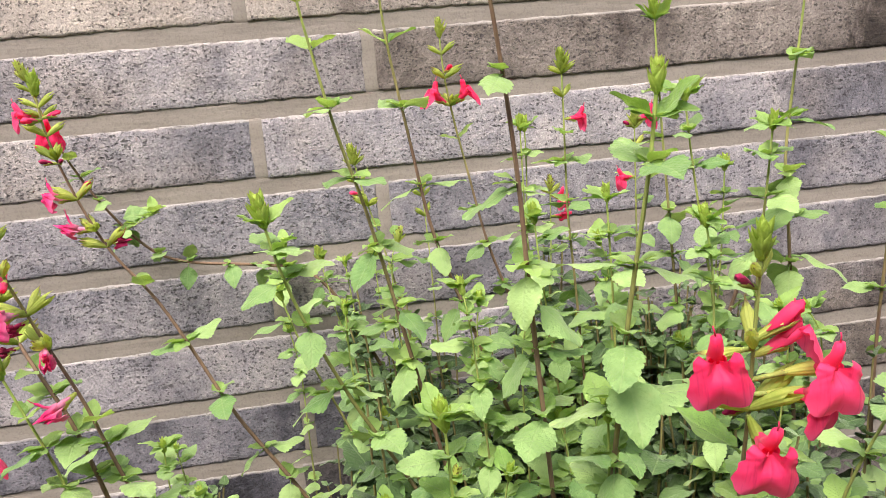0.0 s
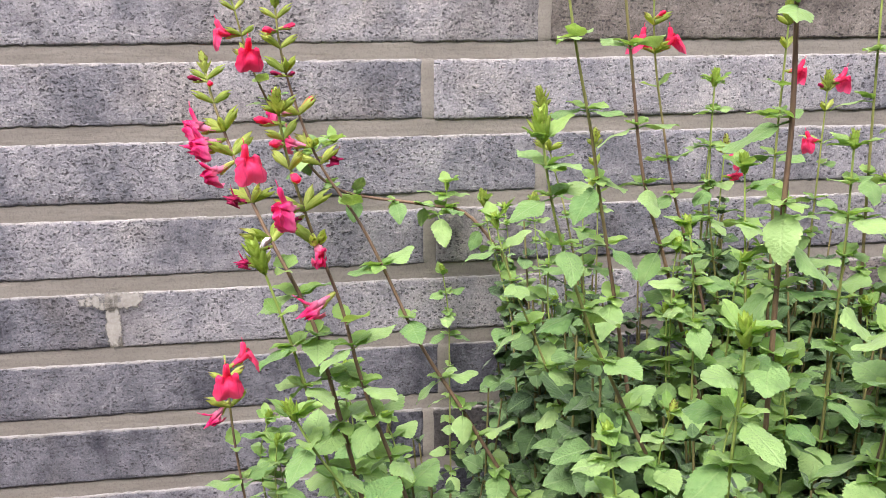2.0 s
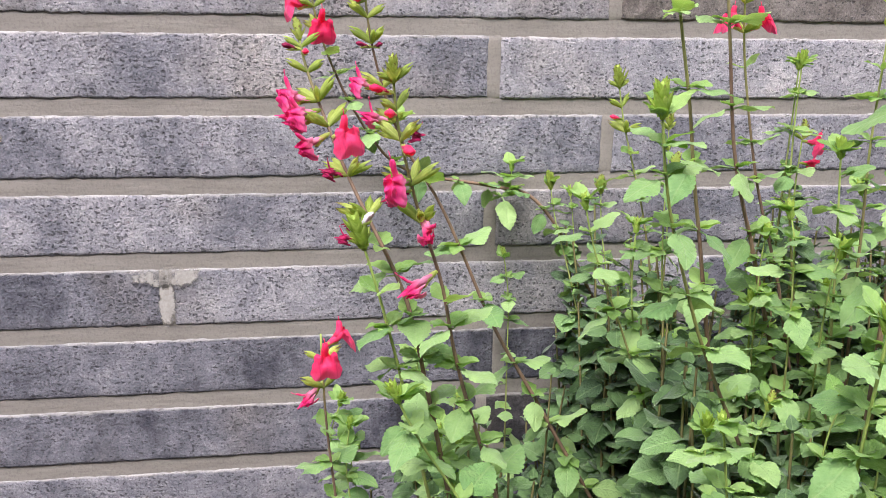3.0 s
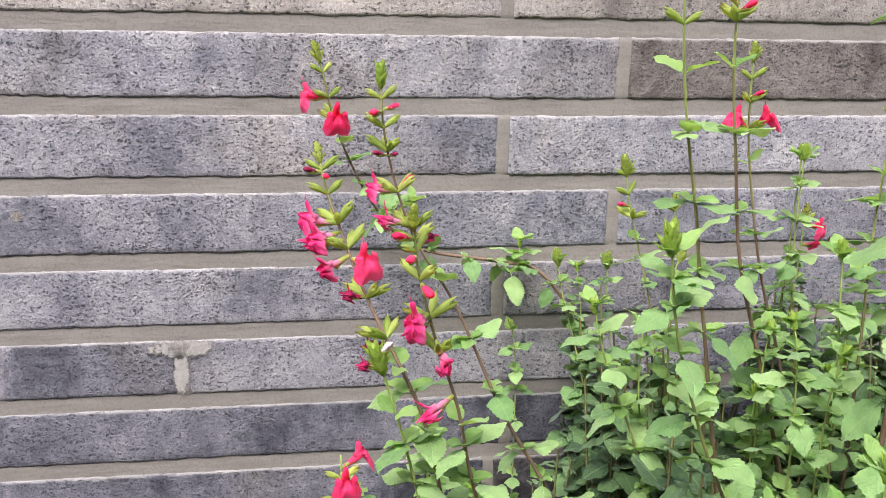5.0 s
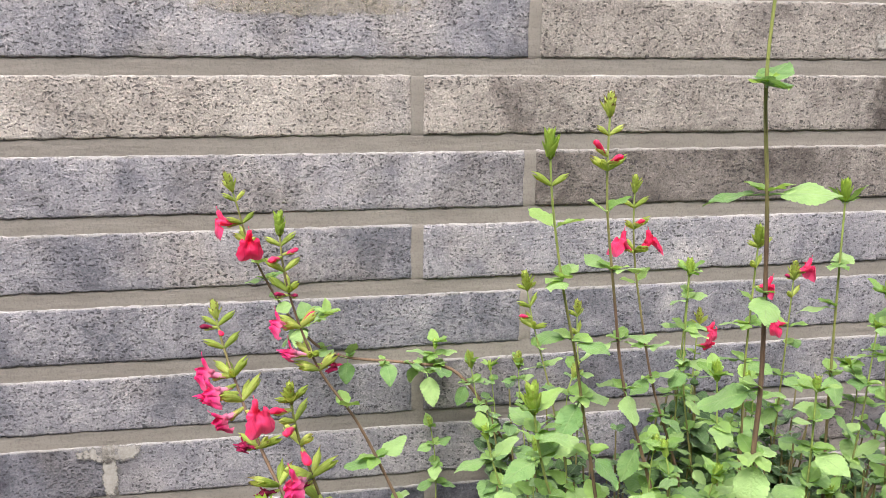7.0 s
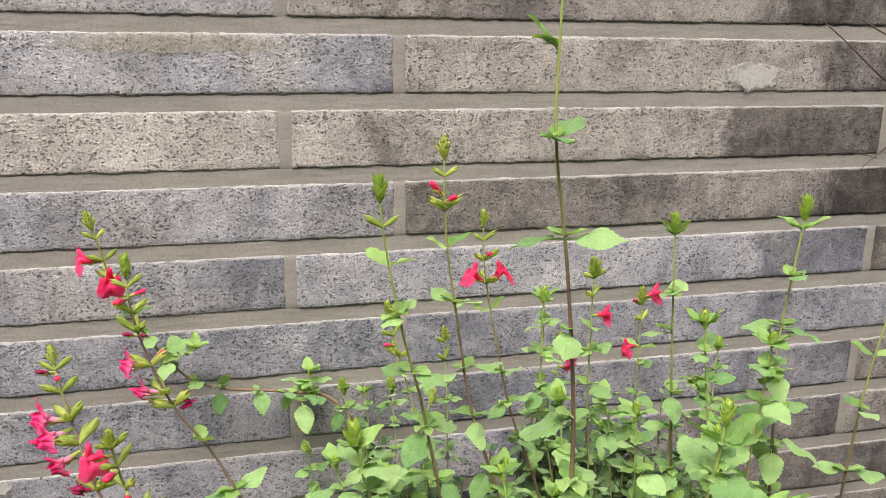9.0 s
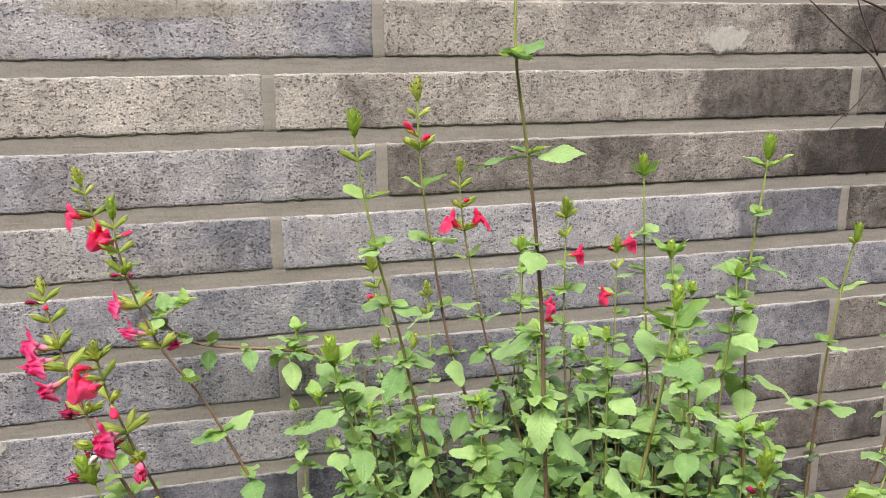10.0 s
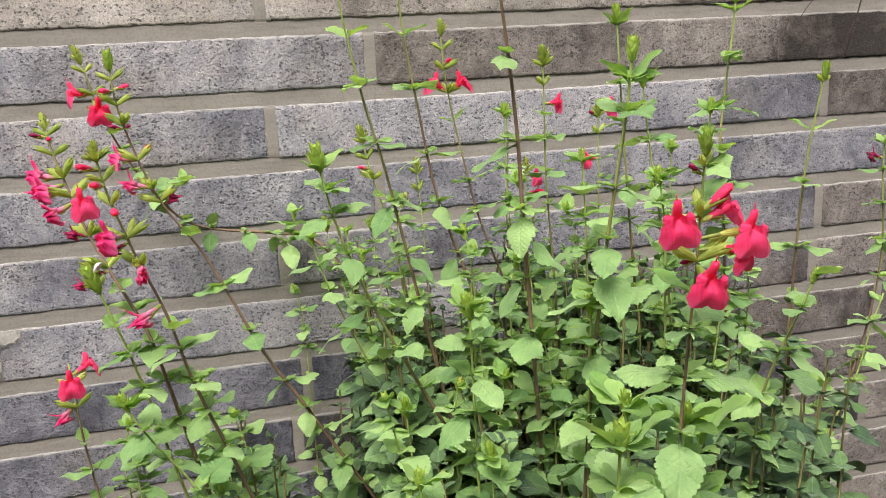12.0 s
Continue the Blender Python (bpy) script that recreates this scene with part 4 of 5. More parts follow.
shoot(middle, [(0.043, -0.196, 0.671), (0.044, -0.196, 0.649), (0.050, -0.191, 0.617), (0.056, -0.191, 0.585), (0.064, -0.187, 0.557), (0.071, -0.182, 0.524), (0.081, -0.182, 0.472), (0.111, -0.175, 0.307), (0.127, -0.166, 0.105)], 0.0014, 0.021, 0.042, spike=0.028, spike_gap=0.02, bud=2, small=1.1, turn=0, age=0.7, old=0.2, seed=12, nodes=(0.046, 0.074, 0.108, 0.145), whorls=(0.025,), leaf_turn=-50)
shoot(middle, [(0.083, -0.166, 0.686), (0.083, -0.166, 0.662), (0.085, -0.164, 0.628), (0.092, -0.164, 0.581), (0.099, -0.164, 0.534), (0.107, -0.164, 0.506), (0.121, -0.164, 0.464), (0.169, -0.158, 0.302), (0.195, -0.148, 0.105)], 0.0014, 0.021, 0.042, spike=0.04, spike_gap=0.018, bud=1, small=1.0, turn=0, age=0.75, old=0.14, seed=13, nodes=(0.06, 0.093, 0.133), whorls=(0.02, 0.038), leaf_turn=15, calyx_skip=0.0,
      flowers=((0.031, 200, "bud", "coral", 1.1, 40), (0.034, -70, "bud", "coral", 1.0, 20)))
shoot(back, [(0.119, -0.119, 0.636), (0.119, -0.119, 0.614), (0.124, -0.114, 0.583), (0.131, -0.114, 0.548), (0.139, -0.119, 0.505), (0.157, -0.119, 0.454), (0.166, -0.119, 0.422), (0.200, -0.120, 0.279), (0.219, -0.122, 0.105)], 0.0013, 0.017, 0.034, spike=0.048, bud=1, small=0.85, turn=0, age=0.8, old=0.15, seed=14, nodes=(0.066, 0.109), whorls=(0.018, 0.031, 0.046), leaf_turn=20, calyx_skip=0.0,
      flowers=((0.028, -70, "bud", "coral", 0.8, 20), (0.047, 190, "open", "coral", 1.0, 35), (0.047, -5, "open", "coral", 1.0, 35)))
shoot(back, [(0.066, -0.078, 0.568), (0.071, -0.078, 0.539), (0.080, -0.082, 0.505), (0.088, -0.092, 0.461), (0.113, -0.097, 0.301), (0.128, -0.105, 0.105)], 0.0012, 0.015, 0.03, spike=0.04, bud=1, small=1.05, turn=0, age=0.8, old=0.2, seed=15, flowers=((0.03, 190, "bud", "coral", 0.8, 10),))
shoot(back, [(0.110, -0.055, 0.540), (0.111, -0.055, 0.512), (0.111, -0.064, 0.478), (0.111, -0.070, 0.309), (0.111, -0.078, 0.105)], 0.0010, 0.013, 0.028, spike=0.03, bud=1, small=0.8, turn=30, age=0.7, old=0.2, seed=16)
shoot(back, [(0.165, -0.105, 0.579), (0.165, -0.105, 0.543), (0.165, -0.109, 0.499), (0.173, -0.109, 0.454), (0.200, -0.114, 0.297), (0.216, -0.122, 0.105)], 0.0011, 0.016, 0.03, bud=2, small=0.8, turn=15, age=0.6, old=0.2, seed=17)
shoot(middle, [(0.105, -0.271, 0.765), (0.105, -0.270, 0.751), (0.105, -0.269, 0.731), (0.105, -0.268, 0.696), (0.112, -0.266, 0.656), (0.119, -0.262, 0.606), (0.123, -0.260, 0.563), (0.126, -0.255, 0.521), (0.140, -0.237, 0.334), (0.148, -0.209, 0.105)], 0.0014, 0.024, 0.046, first=0.033, bud=2, turn=-55, age=0.62, old=0.16, seed=18, large=((0.25, -35, 0.022, -35),), stop=0.42, nodes=(0.033, 0.069, 0.112, 0.156, 0.2), leaf_turn=-25)
shoot(right, [(0.224, -0.161, 0.638), (0.225, -0.161, 0.618), (0.228, -0.160, 0.574), (0.233, -0.157, 0.525), (0.238, -0.155, 0.472), (0.253, -0.153, 0.307), (0.261, -0.148, 0.105)], 0.0013, 0.02, 0.038, bud=2, small=1.0, turn=0, age=0.7, old=0.22, seed=19, nodes=(0.012, 0.048, 0.074, 0.115), leaf_turn=-35)
shoot(right, [(0.296, -0.182, 0.649), (0.294, -0.182, 0.623), (0.289, -0.182, 0.583), (0.283, -0.187, 0.547), (0.287, -0.187, 0.503), (0.299, -0.181, 0.323), (0.306, -0.174, 0.105)], 0.0014, 0.021, 0.036, bud=2, small=1.15, turn=0, age=0.8, old=0.22, seed=20, large=((0.122, 215, 0.024, -8), (0.15, -30, 0.024, -15)), nodes=(0.018, 0.047, 0.078, 0.106), leaf_turn=-35)
shoot(right, [(0.348, -0.202, 0.596), (0.343, -0.200, 0.566), (0.338, -0.198, 0.525), (0.336, -0.196, 0.477), (0.338, -0.191, 0.434), (0.343, -0.184, 0.286), (0.347, -0.174, 0.105)], 0.0014, 0.021, 0.044, spike=0.02, bud=0, small=0.9, turn=10, age=0.75, old=0.16, seed=21, nodes=(0.042, 0.077, 0.12), leaf_turn=-20)
shoot(front, [(0.141, -0.351, 0.613), (0.140, -0.350, 0.596), (0.138, -0.349, 0.578), (0.135, -0.346, 0.553), (0.133, -0.341, 0.526), (0.134, -0.332, 0.497), (0.134, -0.323, 0.465), (0.134, -0.299, 0.303), (0.134, -0.262, 0.105)], 0.0015, 0.021, 0.036, first=0.014, bud=2, small=0.8, turn=0, age=0.6, old=0.16, seed=22, large=((0.096, -95, 0.02, -20),), nodes=(0.016, 0.029, 0.06, 0.083), leaf_turn=0)
shoot(front, [(0.132, -0.420, 0.582), (0.132, -0.418, 0.567), (0.132, -0.416, 0.549), (0.134, -0.411, 0.531), (0.134, -0.406, 0.500), (0.134, -0.384, 0.323), (0.134, -0.349, 0.105)], 0.0010, 0.022, 0.03, spike=0.045, spike_gap=0.018, bud=2, small=0.7, turn=40, age=0.55, old=0.06, seed=23,
      flowers=((0.014, 190, "bud", "faded", 0.6, 30), (0.028, 188, "open", "coral", 0.92, 3, -108, 0.003), (0.026, -15, "bud", "coral", 1.1, 35), (0.03, -8, "open", "coral", 0.85, 25),
               (0.036, -8, "open", "coral", 0.92, 8, -92, 0.007), (0.04, -12, "open", "coral", 0.8, 0, -65, 0.003), (0.046, -105, "open", "coral", 0.95, -5, -104, 0.001), (0.044, 170, "bud", "faded", 0.5, -10)))
shoot(front, [(0.076, -0.323, 0.508), (0.077, -0.323, 0.497), (0.078, -0.319, 0.471), (0.083, -0.303, 0.306), (0.085, -0.279, 0.105)], 0.0013, 0.021, 0.03, first=0.01, bud=2, small=0.95, turn=30, age=0.3, seed=24, stop=0.22)
shoot(front, [(0.248, -0.328, 0.503), (0.245, -0.323, 0.483), (0.238, -0.319, 0.465), (0.235, -0.309, 0.437), (0.236, -0.301, 0.404), (0.240, -0.285, 0.269), (0.241, -0.262, 0.105)], 0.0013, 0.022, 0.036, first=0.006, bud=0, small=0.7, turn=20, age=0.8, old=0.2, seed=25)
shoot(right, [(0.273, -0.182, 0.516), (0.264, -0.182, 0.494), (0.256, -0.182, 0.472), (0.206, -0.179, 0.307), (0.178, -0.174, 0.105)], 0.0022, 0.016, 0.05, first=0.05, bud=None, age=2.0, old=0.1, seed=26, cut=True)
shoot(right, [(0.212, -0.219, 0.598), (0.215, -0.219, 0.570), (0.221, -0.219, 0.529), (0.227, -0.219, 0.491), (0.248, -0.215, 0.317), (0.259, -0.209, 0.105)], 0.0012, 0.018, 0.03, bud=2, small=0.85, turn=70, age=0.6, old=0.2, seed=27)
shoot(back, [(0.234, -0.109, 0.577), (0.234, -0.109, 0.541), (0.234, -0.109, 0.500), (0.234, -0.109, 0.457), (0.237, -0.111, 0.298), (0.239, -0.113, 0.105)], 0.0011, 0.016, 0.03, spike=0.03, bud=1, small=0.9, turn=20, age=0.7, old=0.2, seed=28,
      flowers=((0.006, 10, "open", "coral", 0.9, 10), (0.01, 200, "bud", "faded", 0.8, 20), (0.04, 190, "open", "coral", 0.8, 0)))
shoot(middle, [(0.172, -0.166, 0.615), (0.173, -0.164, 0.581), (0.173, -0.164, 0.530), (0.176, -0.164, 0.485), (0.185, -0.161, 0.314), (0.190, -0.157, 0.105)], 0.0012, 0.017, 0.032, spike=0.03, bud=1, turn=0, age=0.7, old=0.2, seed=29, flowers=((0.034, 0, "open", "coral", 0.75, 0),))
shoot(back, [(0.171, -0.092, 0.577), (0.171, -0.092, 0.540), (0.166, -0.100, 0.502), (0.166, -0.100, 0.460), (0.166, -0.102, 0.300), (0.166, -0.105, 0.105)], 0.0011, 0.015, 0.03, bud=2, small=0.8, turn=50, age=0.6, old=0.2, seed=30)
shoot(back, [(0.191, -0.073, 0.536), (0.190, -0.073, 0.497), (0.184, -0.082, 0.458), (0.162, -0.084, 0.299), (0.150, -0.087, 0.105)], 0.0011, 0.015, 0.03, spike=0.02, bud=1, small=0.8, turn=0, age=0.6, old=0.2, seed=31, flowers=((0.012, -60, "open", "coral", 0.85, 0), (0.026, 0, "faded", "coral", 0.8, 0)))
shoot(right, [(0.263, -0.209, 0.579), (0.259, -0.211, 0.546), (0.256, -0.209, 0.506), (0.255, -0.209, 0.478), (0.251, -0.202, 0.309), (0.248, -0.192, 0.105)], 0.0013, 0.021, 0.032, bud=0, small=0.8, turn=20, age=0.8, old=0.2, seed=32)
# by the right-hand end
shoot(right, [(0.478, -0.109, 0.536), (0.479, -0.109, 0.495), (0.483, -0.109, 0.439), (0.475, -0.109, 0.387), (0.459, -0.114, 0.346), (0.419, -0.121, 0.237), (0.398, -0.131, 0.105)], 0.0014, 0.021, 0.04, bud=None, turn=0, age=0.9, old=0.2, seed=41, stop=0.3, flowers=((0.018, 180, "faded", "faded", 0.9, 15),))
shoot(right, [(0.445, -0.155, 0.422), (0.433, -0.155, 0.387), (0.427, -0.155, 0.361), (0.397, -0.164, 0.323), (0.373, -0.164, 0.270), (0.343, -0.161, 0.195), (0.325, -0.157, 0.105)], 0.0014, 0.02, 0.034, bud=None, turn=0, age=0.6, old=0.3, seed=42)
shoot(right, [(0.373, -0.182, 0.374), (0.369, -0.182, 0.344), (0.370, -0.182, 0.295), (0.371, -0.179, 0.209), (0.371, -0.174, 0.105)], 0.0012, 0.021, 0.032, bud=2, small=0.9, turn=0, age=0.4, seed=43)
shoot(back, [(0.012, -0.024, 0.444), (0.017, -0.024, 0.411), (0.017, -0.026, 0.374), (0.017, -0.030, 0.253), (0.017, -0.035, 0.105)], 0.0011, 0.015, 0.026, bud=0, small=0.6, turn=20, age=0.6, seed=44, stop=0.2)
# low shoots
shoot(middle, [(0.058, -0.248, 0.431), (0.059, -0.246, 0.411), (0.061, -0.246, 0.384), (0.068, -0.234, 0.258), (0.072, -0.218, 0.105)], 0.0012, 0.02, 0.026, bud=2, small=0.9, turn=0, age=0.3, seed=51, stop=0.16)
shoot(middle, [(0.117, -0.166, 0.458), (0.119, -0.166, 0.429), (0.121, -0.168, 0.393), (0.130, -0.192, 0.263), (0.134, -0.227, 0.105)], 0.0012, 0.02, 0.028, bud=2, small=0.8, turn=30, age=0.3, seed=52, stop=0.2)
shoot(front, [(0.082, -0.328, 0.439), (0.083, -0.328, 0.425), (0.083, -0.328, 0.413), (0.083, -0.312, 0.275), (0.083, -0.288, 0.105)], 0.0012, 0.022, 0.026, bud=0, small=0.8, turn=0, age=0.3, seed=53, stop=0.16)
shoot(front, [(0.131, -0.364, 0.471), (0.132, -0.364, 0.453), (0.132, -0.364, 0.425), (0.136, -0.344, 0.281), (0.139, -0.314, 0.105)], 0.0013, 0.035, 0.026, bud=0, small=0.9, turn=20, age=0.3, seed=54, nodes=(0.006, 0.018, 0.04, 0.07), stop=0.2)
shoot(front, [(0.047, -0.337, 0.437), (0.048, -0.337, 0.425), (0.057, -0.321, 0.281), (0.062, -0.296, 0.105)], 0.0012, 0.02, 0.026, bud=0, small=0.8, turn=45, age=0.3, seed=55, stop=0.16)
shoot(front, [(0.176, -0.346, 0.447), (0.175, -0.346, 0.430), (0.174, -0.346, 0.406), (0.170, -0.323, 0.270), (0.167, -0.288, 0.105)], 0.0013, 0.035, 0.026, bud=0, small=0.9, turn=70, age=0.3, seed=57, nodes=(0.006, 0.018, 0.04, 0.07), stop=0.2)
shoot(front, [(0.087, -0.451, 0.503), (0.088, -0.449, 0.489), (0.088, -0.446, 0.473), (0.089, -0.430, 0.390), (0.094, -0.395, 0.250), (0.100, -0.350, 0.105)], 0.0013, 0.025, 0.03, bud=2, small=0.9, turn=10, age=0.25, seed=81, nodes=(0.008, 0.024, 0.048, 0.075), stop=0.2, leaf_turn=0)
shoot(front, [(0.153, -0.374, 0.466), (0.153, -0.373, 0.455), (0.153, -0.371, 0.435), (0.150, -0.350, 0.281), (0.146, -0.320, 0.105)], 0.0013, 0.026, 0.026, bud=2, small=0.9, turn=40, age=0.3, seed=82, nodes=(0.008, 0.022, 0.042, 0.07), stop=0.18)
shoot(middle, [(0.019, -0.177, 0.514), (0.023, -0.177, 0.496), (0.029, -0.178, 0.476), (0.038, -0.179, 0.455), (0.052, -0.179, 0.418), (0.100, -0.177, 0.277), (0.126, -0.174, 0.105)], 0.0012, 0.02, 0.03, first=0.006, bud=0, small=0.7, turn=20, age=0.8, old=0.2, seed=61)
shoot(back, [(0.039, -0.035, 0.498), (0.044, -0.039, 0.465), (0.054, -0.052, 0.424), (0.084, -0.066, 0.280), (0.100, -0.087, 0.105)], 0.0010, 0.015, 0.026, bud=1, small=1.0, turn=20, age=0.6, old=0.2, seed=62)
shoot(back, [(0.017, -0.019, 0.503), (0.017, -0.021, 0.490), (0.016, -0.024, 0.477), (0.010, -0.024, 0.481)], 0.0009, 0.021, 0.016, first=0.004, bud=0, small=0.6, turn=20, age=0.3, old=0.2, seed=63, stop=0.035)
shoot(left, [(-0.057, -0.045, 0.537), (-0.067, -0.045, 0.530), (-0.078, -0.044, 0.526)], 0.0008, 0.019, 0.014, first=0.004, bud=0, small=0.5, turn=60, age=0.3, old=0.2, seed=64, stop=0.03)
shoot(back, [(0.056, -0.026, 0.487), (0.059, -0.035, 0.450), (0.072, -0.049, 0.295), (0.079, -0.070, 0.105)], 0.0010, 0.015, 0.024, first=0.006, bud=0, small=0.6, turn=60, age=0.6, old=0.2, seed=64)
shoot(back, [(0.076, -0.031, 0.494), (0.077, -0.035, 0.458), (0.078, -0.052, 0.423), (0.081, -0.063, 0.280), (0.083, -0.078, 0.105)], 0.0010, 0.015, 0.026, bud=1, small=1.0, turn=0, age=0.6, old=0.2, seed=65)
shoot(middle, [(0.152, -0.171, 0.539), (0.154, -0.174, 0.502), (0.158, -0.174, 0.463), (0.171, -0.174, 0.302), (0.178, -0.174, 0.105)], 0.0012, 0.021, 0.03, bud=2, small=0.9, turn=0, age=0.6, old=0.2, seed=66)
shoot(right, [(0.168, -0.235, 0.558), (0.169, -0.235, 0.531), (0.170, -0.235, 0.499), (0.174, -0.228, 0.322), (0.177, -0.218, 0.105)], 0.0012, 0.02, 0.03, bud=0, small=0.7, turn=40, age=0.6, old=0.2, seed=67)
shoot(middle, [(0.051, -0.166, 0.499), (0.051, -0.166, 0.456), (0.062, -0.166, 0.401), (0.085, -0.169, 0.268), (0.097, -0.174, 0.105)], 0.0011, 0.019, 0.026, first=0.006, bud=0, small=0.7, turn=40, age=0.5, old=0.2, seed=68)
shoot(front, [(0.132, -0.327, 0.503), (0.132, -0.327, 0.478), (0.132, -0.323, 0.443), (0.136, -0.309, 0.290), (0.138, -0.288, 0.105)], 0.0012, 0.023, 0.03, first=0.008, bud=2, small=0.8, turn=20, age=0.5, old=0.2, seed=69)
shoot(right, [(0.278, -0.135, 0.548), (0.277, -0.135, 0.516), (0.272, -0.139, 0.467), (0.256, -0.139, 0.304), (0.248, -0.139, 0.105)], 0.0011, 0.016, 0.03, bud=2, small=0.8, turn=0, age=0.6, old=0.2, seed=70)
shoot(right, [(0.207, -0.248, 0.546), (0.211, -0.248, 0.520), (0.212, -0.248, 0.486), (0.216, -0.240, 0.315), (0.218, -0.227, 0.105)], 0.0012, 0.02, 0.03, bud=2, small=0.85, turn=30, age=0.6, old=0.2, seed=71)
shoot(front, [(0.041, -0.291, 0.455), (0.044, -0.291, 0.438), (0.049, -0.288, 0.414), (0.077, -0.277, 0.275), (0.092, -0.262, 0.105)], 0.0012, 0.023, 0.026, first=0.006, bud=0, small=0.7, turn=0, age=0.3, old=0.2, seed=72, stop=0.18)


# ---- leafy side shoots between the tall stems ----
rng = random.Random(5)
for k in range(22):
    x, y = rng.uniform(0.05, 0.30), rng.uniform(-0.27, -0.06)
    z = rng.uniform(0.43, 0.525) - 0.12 * max(0.0, x - 0.22)
    owner = back if y > -0.10 else (front if y < -0.2 else (left if x < 0.09 else (middle if x < 0.2 else right)))
    shoot(owner, [(x, y, z), (x + rng.uniform(-0.01, 0.01), y + rng.uniform(-0.008, 0.008), z - 0.06), (0.5 * x + 0.08, y * 0.8 - 0.03, 0.1)], 0.001, rng.uniform(0.017, 0.021), 0.026,
          first=0.008, bud=rng.choice((0, 2, 1)), small=rng.uniform(0.6, 0.85), turn=rng.uniform(0, 180), age=0.6, old=0.2, seed=100 + k, stop=0.12)

rng = random.Random(11)
for k in range(9):
    x, y = rng.uniform(-0.10, -0.005), rng.uniform(-0.22, -0.07)
    z = rng.uniform(0.37, 0.43) - 0.4 * max(0.0, -0.05 - x)
    shoot(left, [(x, y, z), (x + rng.uniform(-0.008, 0.012), y + rng.uniform(-0.008, 0.008), z - 0.06), (0.5 * x, y * 0.8 - 0.03, 0.1)], 0.001, rng.uniform(0.017, 0.021), 0.024,
          first=0.008, bud=rng.choice((0, 2)), small=rng.uniform(0.5, 0.75), turn=rng.uniform(0, 180), age=0.6, old=0.2, seed=200 + k, stop=0.11)


# ---- dense lower growth ----
def foliage(owner, seed, count, box, top, label, size=0.017):
    """Short leafy shoots filling the foot of a plant: stems and leaves that nobody could count."""
    rng = random.Random(seed)
    o = Vector(owner.matrix_basis.translation)
    verts, faces, uvs, ages = [], [], [], []
    bm = bmesh.new()
    forms = [leaf_points(rng, 9, 1, rng.uniform(0.4, 0.5), rng.uniform(0.05, 0.4), rng.uniform(0.1, 0.35), -0.2, 0.06, 0.2) for _ in range(6)]
    x0, x1, y0, y1 = box
    for _ in range(count):
        bx, by = rng.uniform(x0, x1), rng.uniform(y0, y1)
        h = top(bx, by) * rng.uniform(0.62, 1.0)
        tip = Vector((bx, by, h))
        foot = Vector((x0 + (x1 - x0) * 0.5 + (bx - (x0 + x1) / 2) * 0.6, by * 0.7 + (y0 + y1) * 0.15, 0.0))
        mid = tip.lerp(foot, 0.45) + Vector((rng.uniform(-0.02, 0.02), rng.uniform(-0.02, 0.02), 0))
        line = glide((tip, mid, foot), 0.012)
        tube_rings(bm, [p - o for p in line], [0.0006 + 0.0012 * i / len(line) for i in range(len(line))], 4, False)
        s, az, i = 0, rng.uniform(0, 360), 0
        far = 0.0
        while s < len(line) - 1 and far < 0.2 and line[s].z > 0.03:
            p = line[s]
            for side in (0, 180):
                for tiny in ((1.0, 0.45) if i > 0 else (0.6,)):
                    a = radians(az + side + rng.uniform(-35, 35))
                    lift = radians(rng.uniform(30, 60) if i == 0 else rng.uniform(-25, 25) + (30 if tiny < 1 else 0))
                    d = Vector((math.cos(a) * math.cos(lift), math.sin(a) * math.cos(lift), math.sin(lift)))
                    m = Matrix.Translation(p - o) @ frame_of(d) @ Matrix.Rotation(radians(rng.uniform(-30, 30)), 4, "Y") @ Matrix.Scale(size * 0.84 * tiny * rng.uniform(0.75, 1.25) * min(1, 0.6 + 0.2 * i), 4)
                    grid, start = rng.choice(forms), len(verts)
                    if (m @ Vector((0, 1, 0)) + o).y > -0.004:
                        continue
                    for row in grid:
                        for q, t in row:
                            verts.append(m @ Vector(q))
                            uvs.append(t)
                    w = len(grid[0])
                    for r in range(len(grid) - 1):
                        for c in range(w - 1):
                            k = start + r * w + c
                            faces.append((k, k + 1, k + 1 + w, k + w))
            step = max(1, int(rng.uniform(0.012, 0.026) / 0.012 + 0.5))
            far += step * 0.012
            s += step
            az += 90
            i += 1
    me = finish(bm, "undergrowth", STEM)
    set_age(me, [0.45] * len(me.vertices))
    tagged(place("undergrowth", me, owner, Matrix()), "", "", "", "stuff")
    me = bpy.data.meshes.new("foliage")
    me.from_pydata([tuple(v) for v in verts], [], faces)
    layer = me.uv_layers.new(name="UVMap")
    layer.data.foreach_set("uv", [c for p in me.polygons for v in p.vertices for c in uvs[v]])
    me.materials.append(SHADED_MASS)
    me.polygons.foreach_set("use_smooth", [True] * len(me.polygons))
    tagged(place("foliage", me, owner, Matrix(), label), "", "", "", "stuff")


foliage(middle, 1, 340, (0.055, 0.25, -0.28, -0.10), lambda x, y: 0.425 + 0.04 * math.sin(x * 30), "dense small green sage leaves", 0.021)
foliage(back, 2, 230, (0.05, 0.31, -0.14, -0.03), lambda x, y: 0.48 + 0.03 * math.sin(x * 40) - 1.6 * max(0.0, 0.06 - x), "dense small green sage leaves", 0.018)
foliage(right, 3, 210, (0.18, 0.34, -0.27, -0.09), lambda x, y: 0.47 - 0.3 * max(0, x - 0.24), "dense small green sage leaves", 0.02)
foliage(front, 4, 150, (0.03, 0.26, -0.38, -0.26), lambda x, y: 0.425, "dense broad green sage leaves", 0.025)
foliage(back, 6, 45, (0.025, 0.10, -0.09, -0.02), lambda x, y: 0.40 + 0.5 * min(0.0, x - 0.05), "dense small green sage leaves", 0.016)
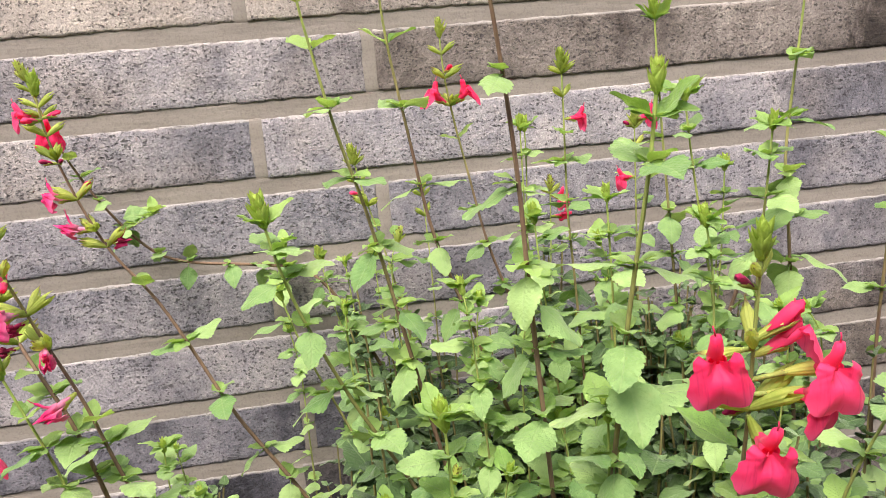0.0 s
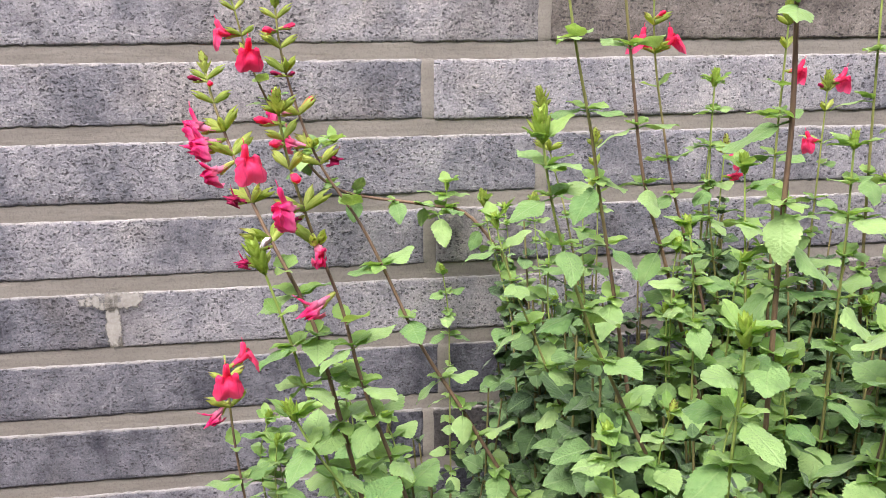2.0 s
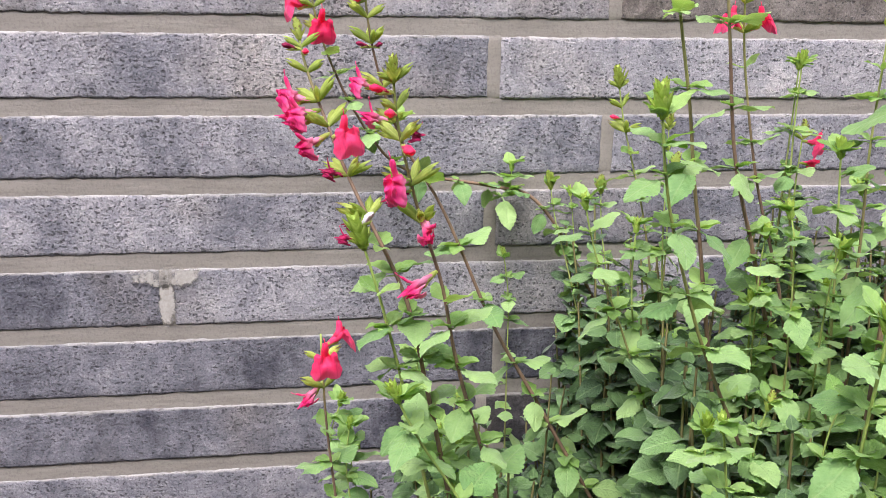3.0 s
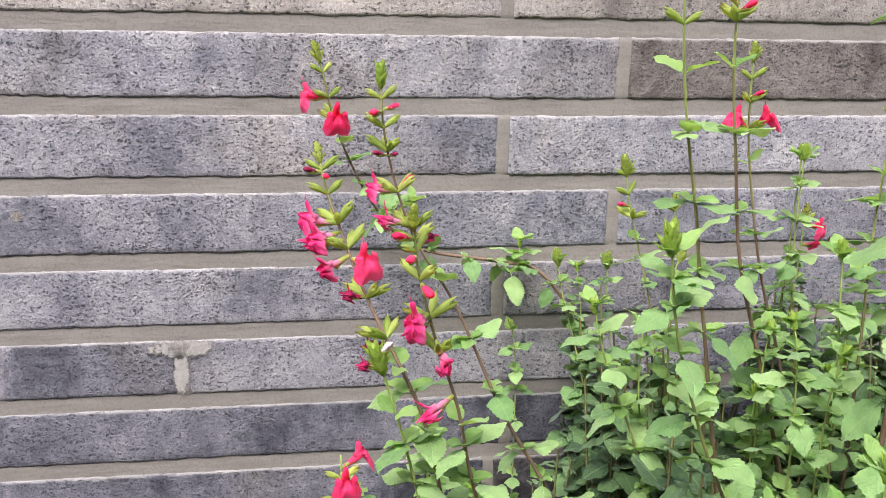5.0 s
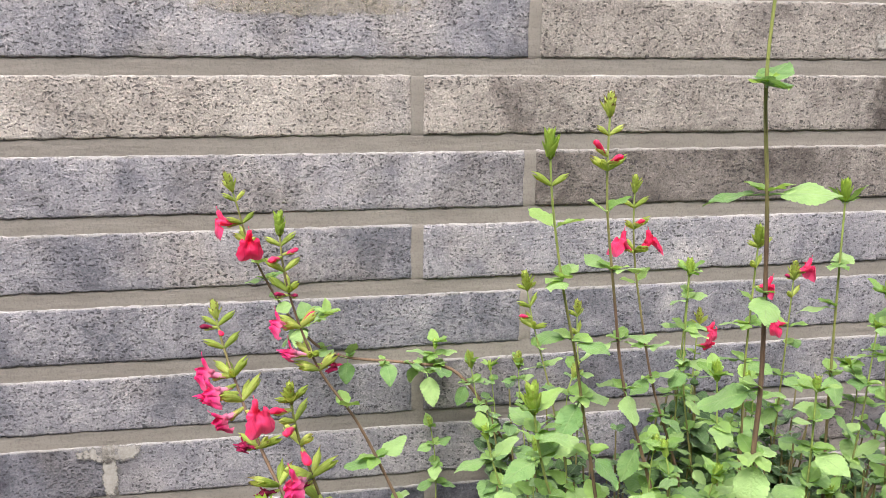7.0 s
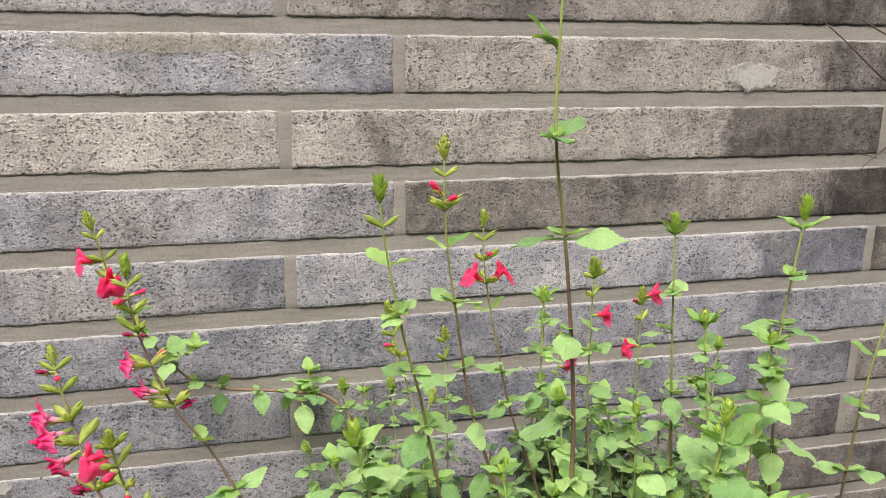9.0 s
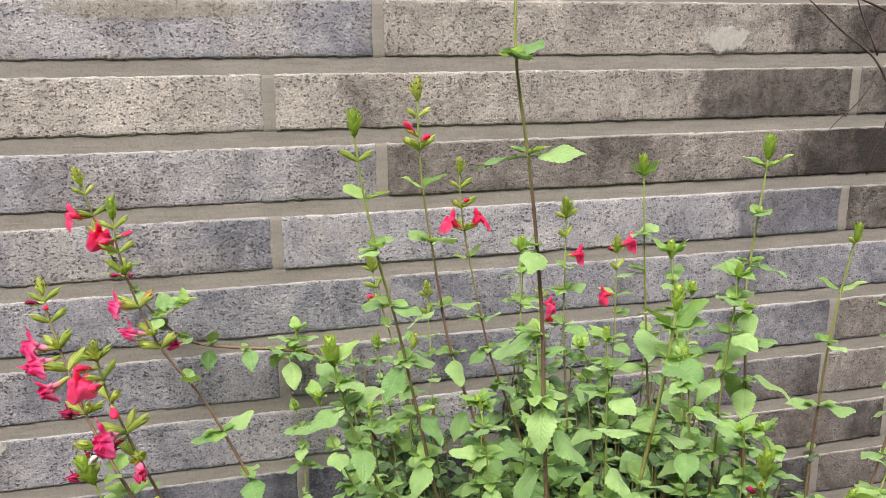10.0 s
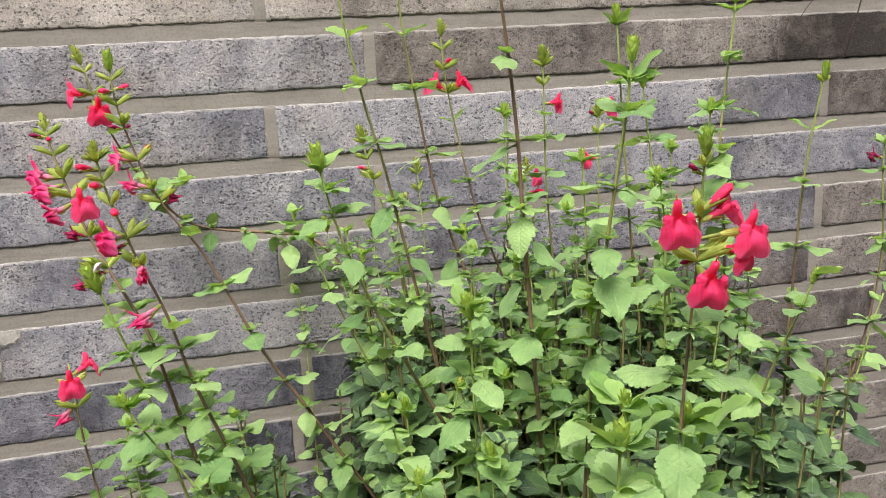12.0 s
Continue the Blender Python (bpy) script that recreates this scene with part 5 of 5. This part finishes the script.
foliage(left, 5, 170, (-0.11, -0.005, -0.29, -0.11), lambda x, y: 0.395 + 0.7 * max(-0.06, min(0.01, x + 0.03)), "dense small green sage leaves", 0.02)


# ---- bare twigs on the wall ----
def twig_bush():
    ob = tagged(new("bare_twig"), "thin dark leafless twigs hanging against the brick wall", "twig")
    base = Vector((0.489, -0.044, 0.690))
    ob.matrix_basis = Matrix.Translation(base)
    for pts, r in (
            ([(0.409, -0.035, 0.753), (0.433, -0.035, 0.737), (0.462, -0.035, 0.715), (0.479, -0.036, 0.705), (0.494, -0.037, 0.697), (0.502, -0.037, 0.681), (0.516, -0.037, 0.66)], 0.0011),
            ([(0.466, -0.036, 0.757), (0.470, -0.035, 0.741), (0.476, -0.035, 0.728), (0.487, -0.036, 0.714), (0.493, -0.037, 0.699)], 0.0009),
            ([(0.507, -0.035, 0.745), (0.499, -0.035, 0.728), (0.495, -0.036, 0.714), (0.493, -0.037, 0.698)], 0.0009),
            ([(0.471, -0.034, 0.724), (0.476, -0.034, 0.711), (0.489, -0.036, 0.701)], 0.0006),
            ([(0.456, -0.030, 0.632), (0.462, -0.031, 0.646), (0.473, -0.032, 0.650), (0.489, -0.035, 0.668), (0.496, -0.037, 0.686)], 0.0007),
            ([(0.428, -0.030, 0.661), (0.447, -0.030, 0.656), (0.467, -0.031, 0.651), (0.474, -0.032, 0.649)], 0.0005),
            ([(0.434, -0.040, 0.757), (0.461, -0.040, 0.744), (0.482, -0.040, 0.738), (0.499, -0.038, 0.732)], 0.0012),
            ([(0.503, -0.022, 0.604), (0.507, -0.025, 0.616), (0.513, -0.030, 0.628), (0.512, -0.035, 0.650), (0.513, -0.037, 0.666)], 0.0009),
            ([(0.513, -0.017, 0.596), (0.510, -0.022, 0.609), (0.512, -0.028, 0.622)], 0.0007)):
        line = glide(pts, 0.006)
        bm = bmesh.new()
        tube_rings(bm, [p - base for p in line], [r * (0.45 + 0.55 * i / len(line)) for i in range(len(line))], 5)
        place("branch", finish(bm, "branch", TWIG), ob, Matrix())


twig_bush()
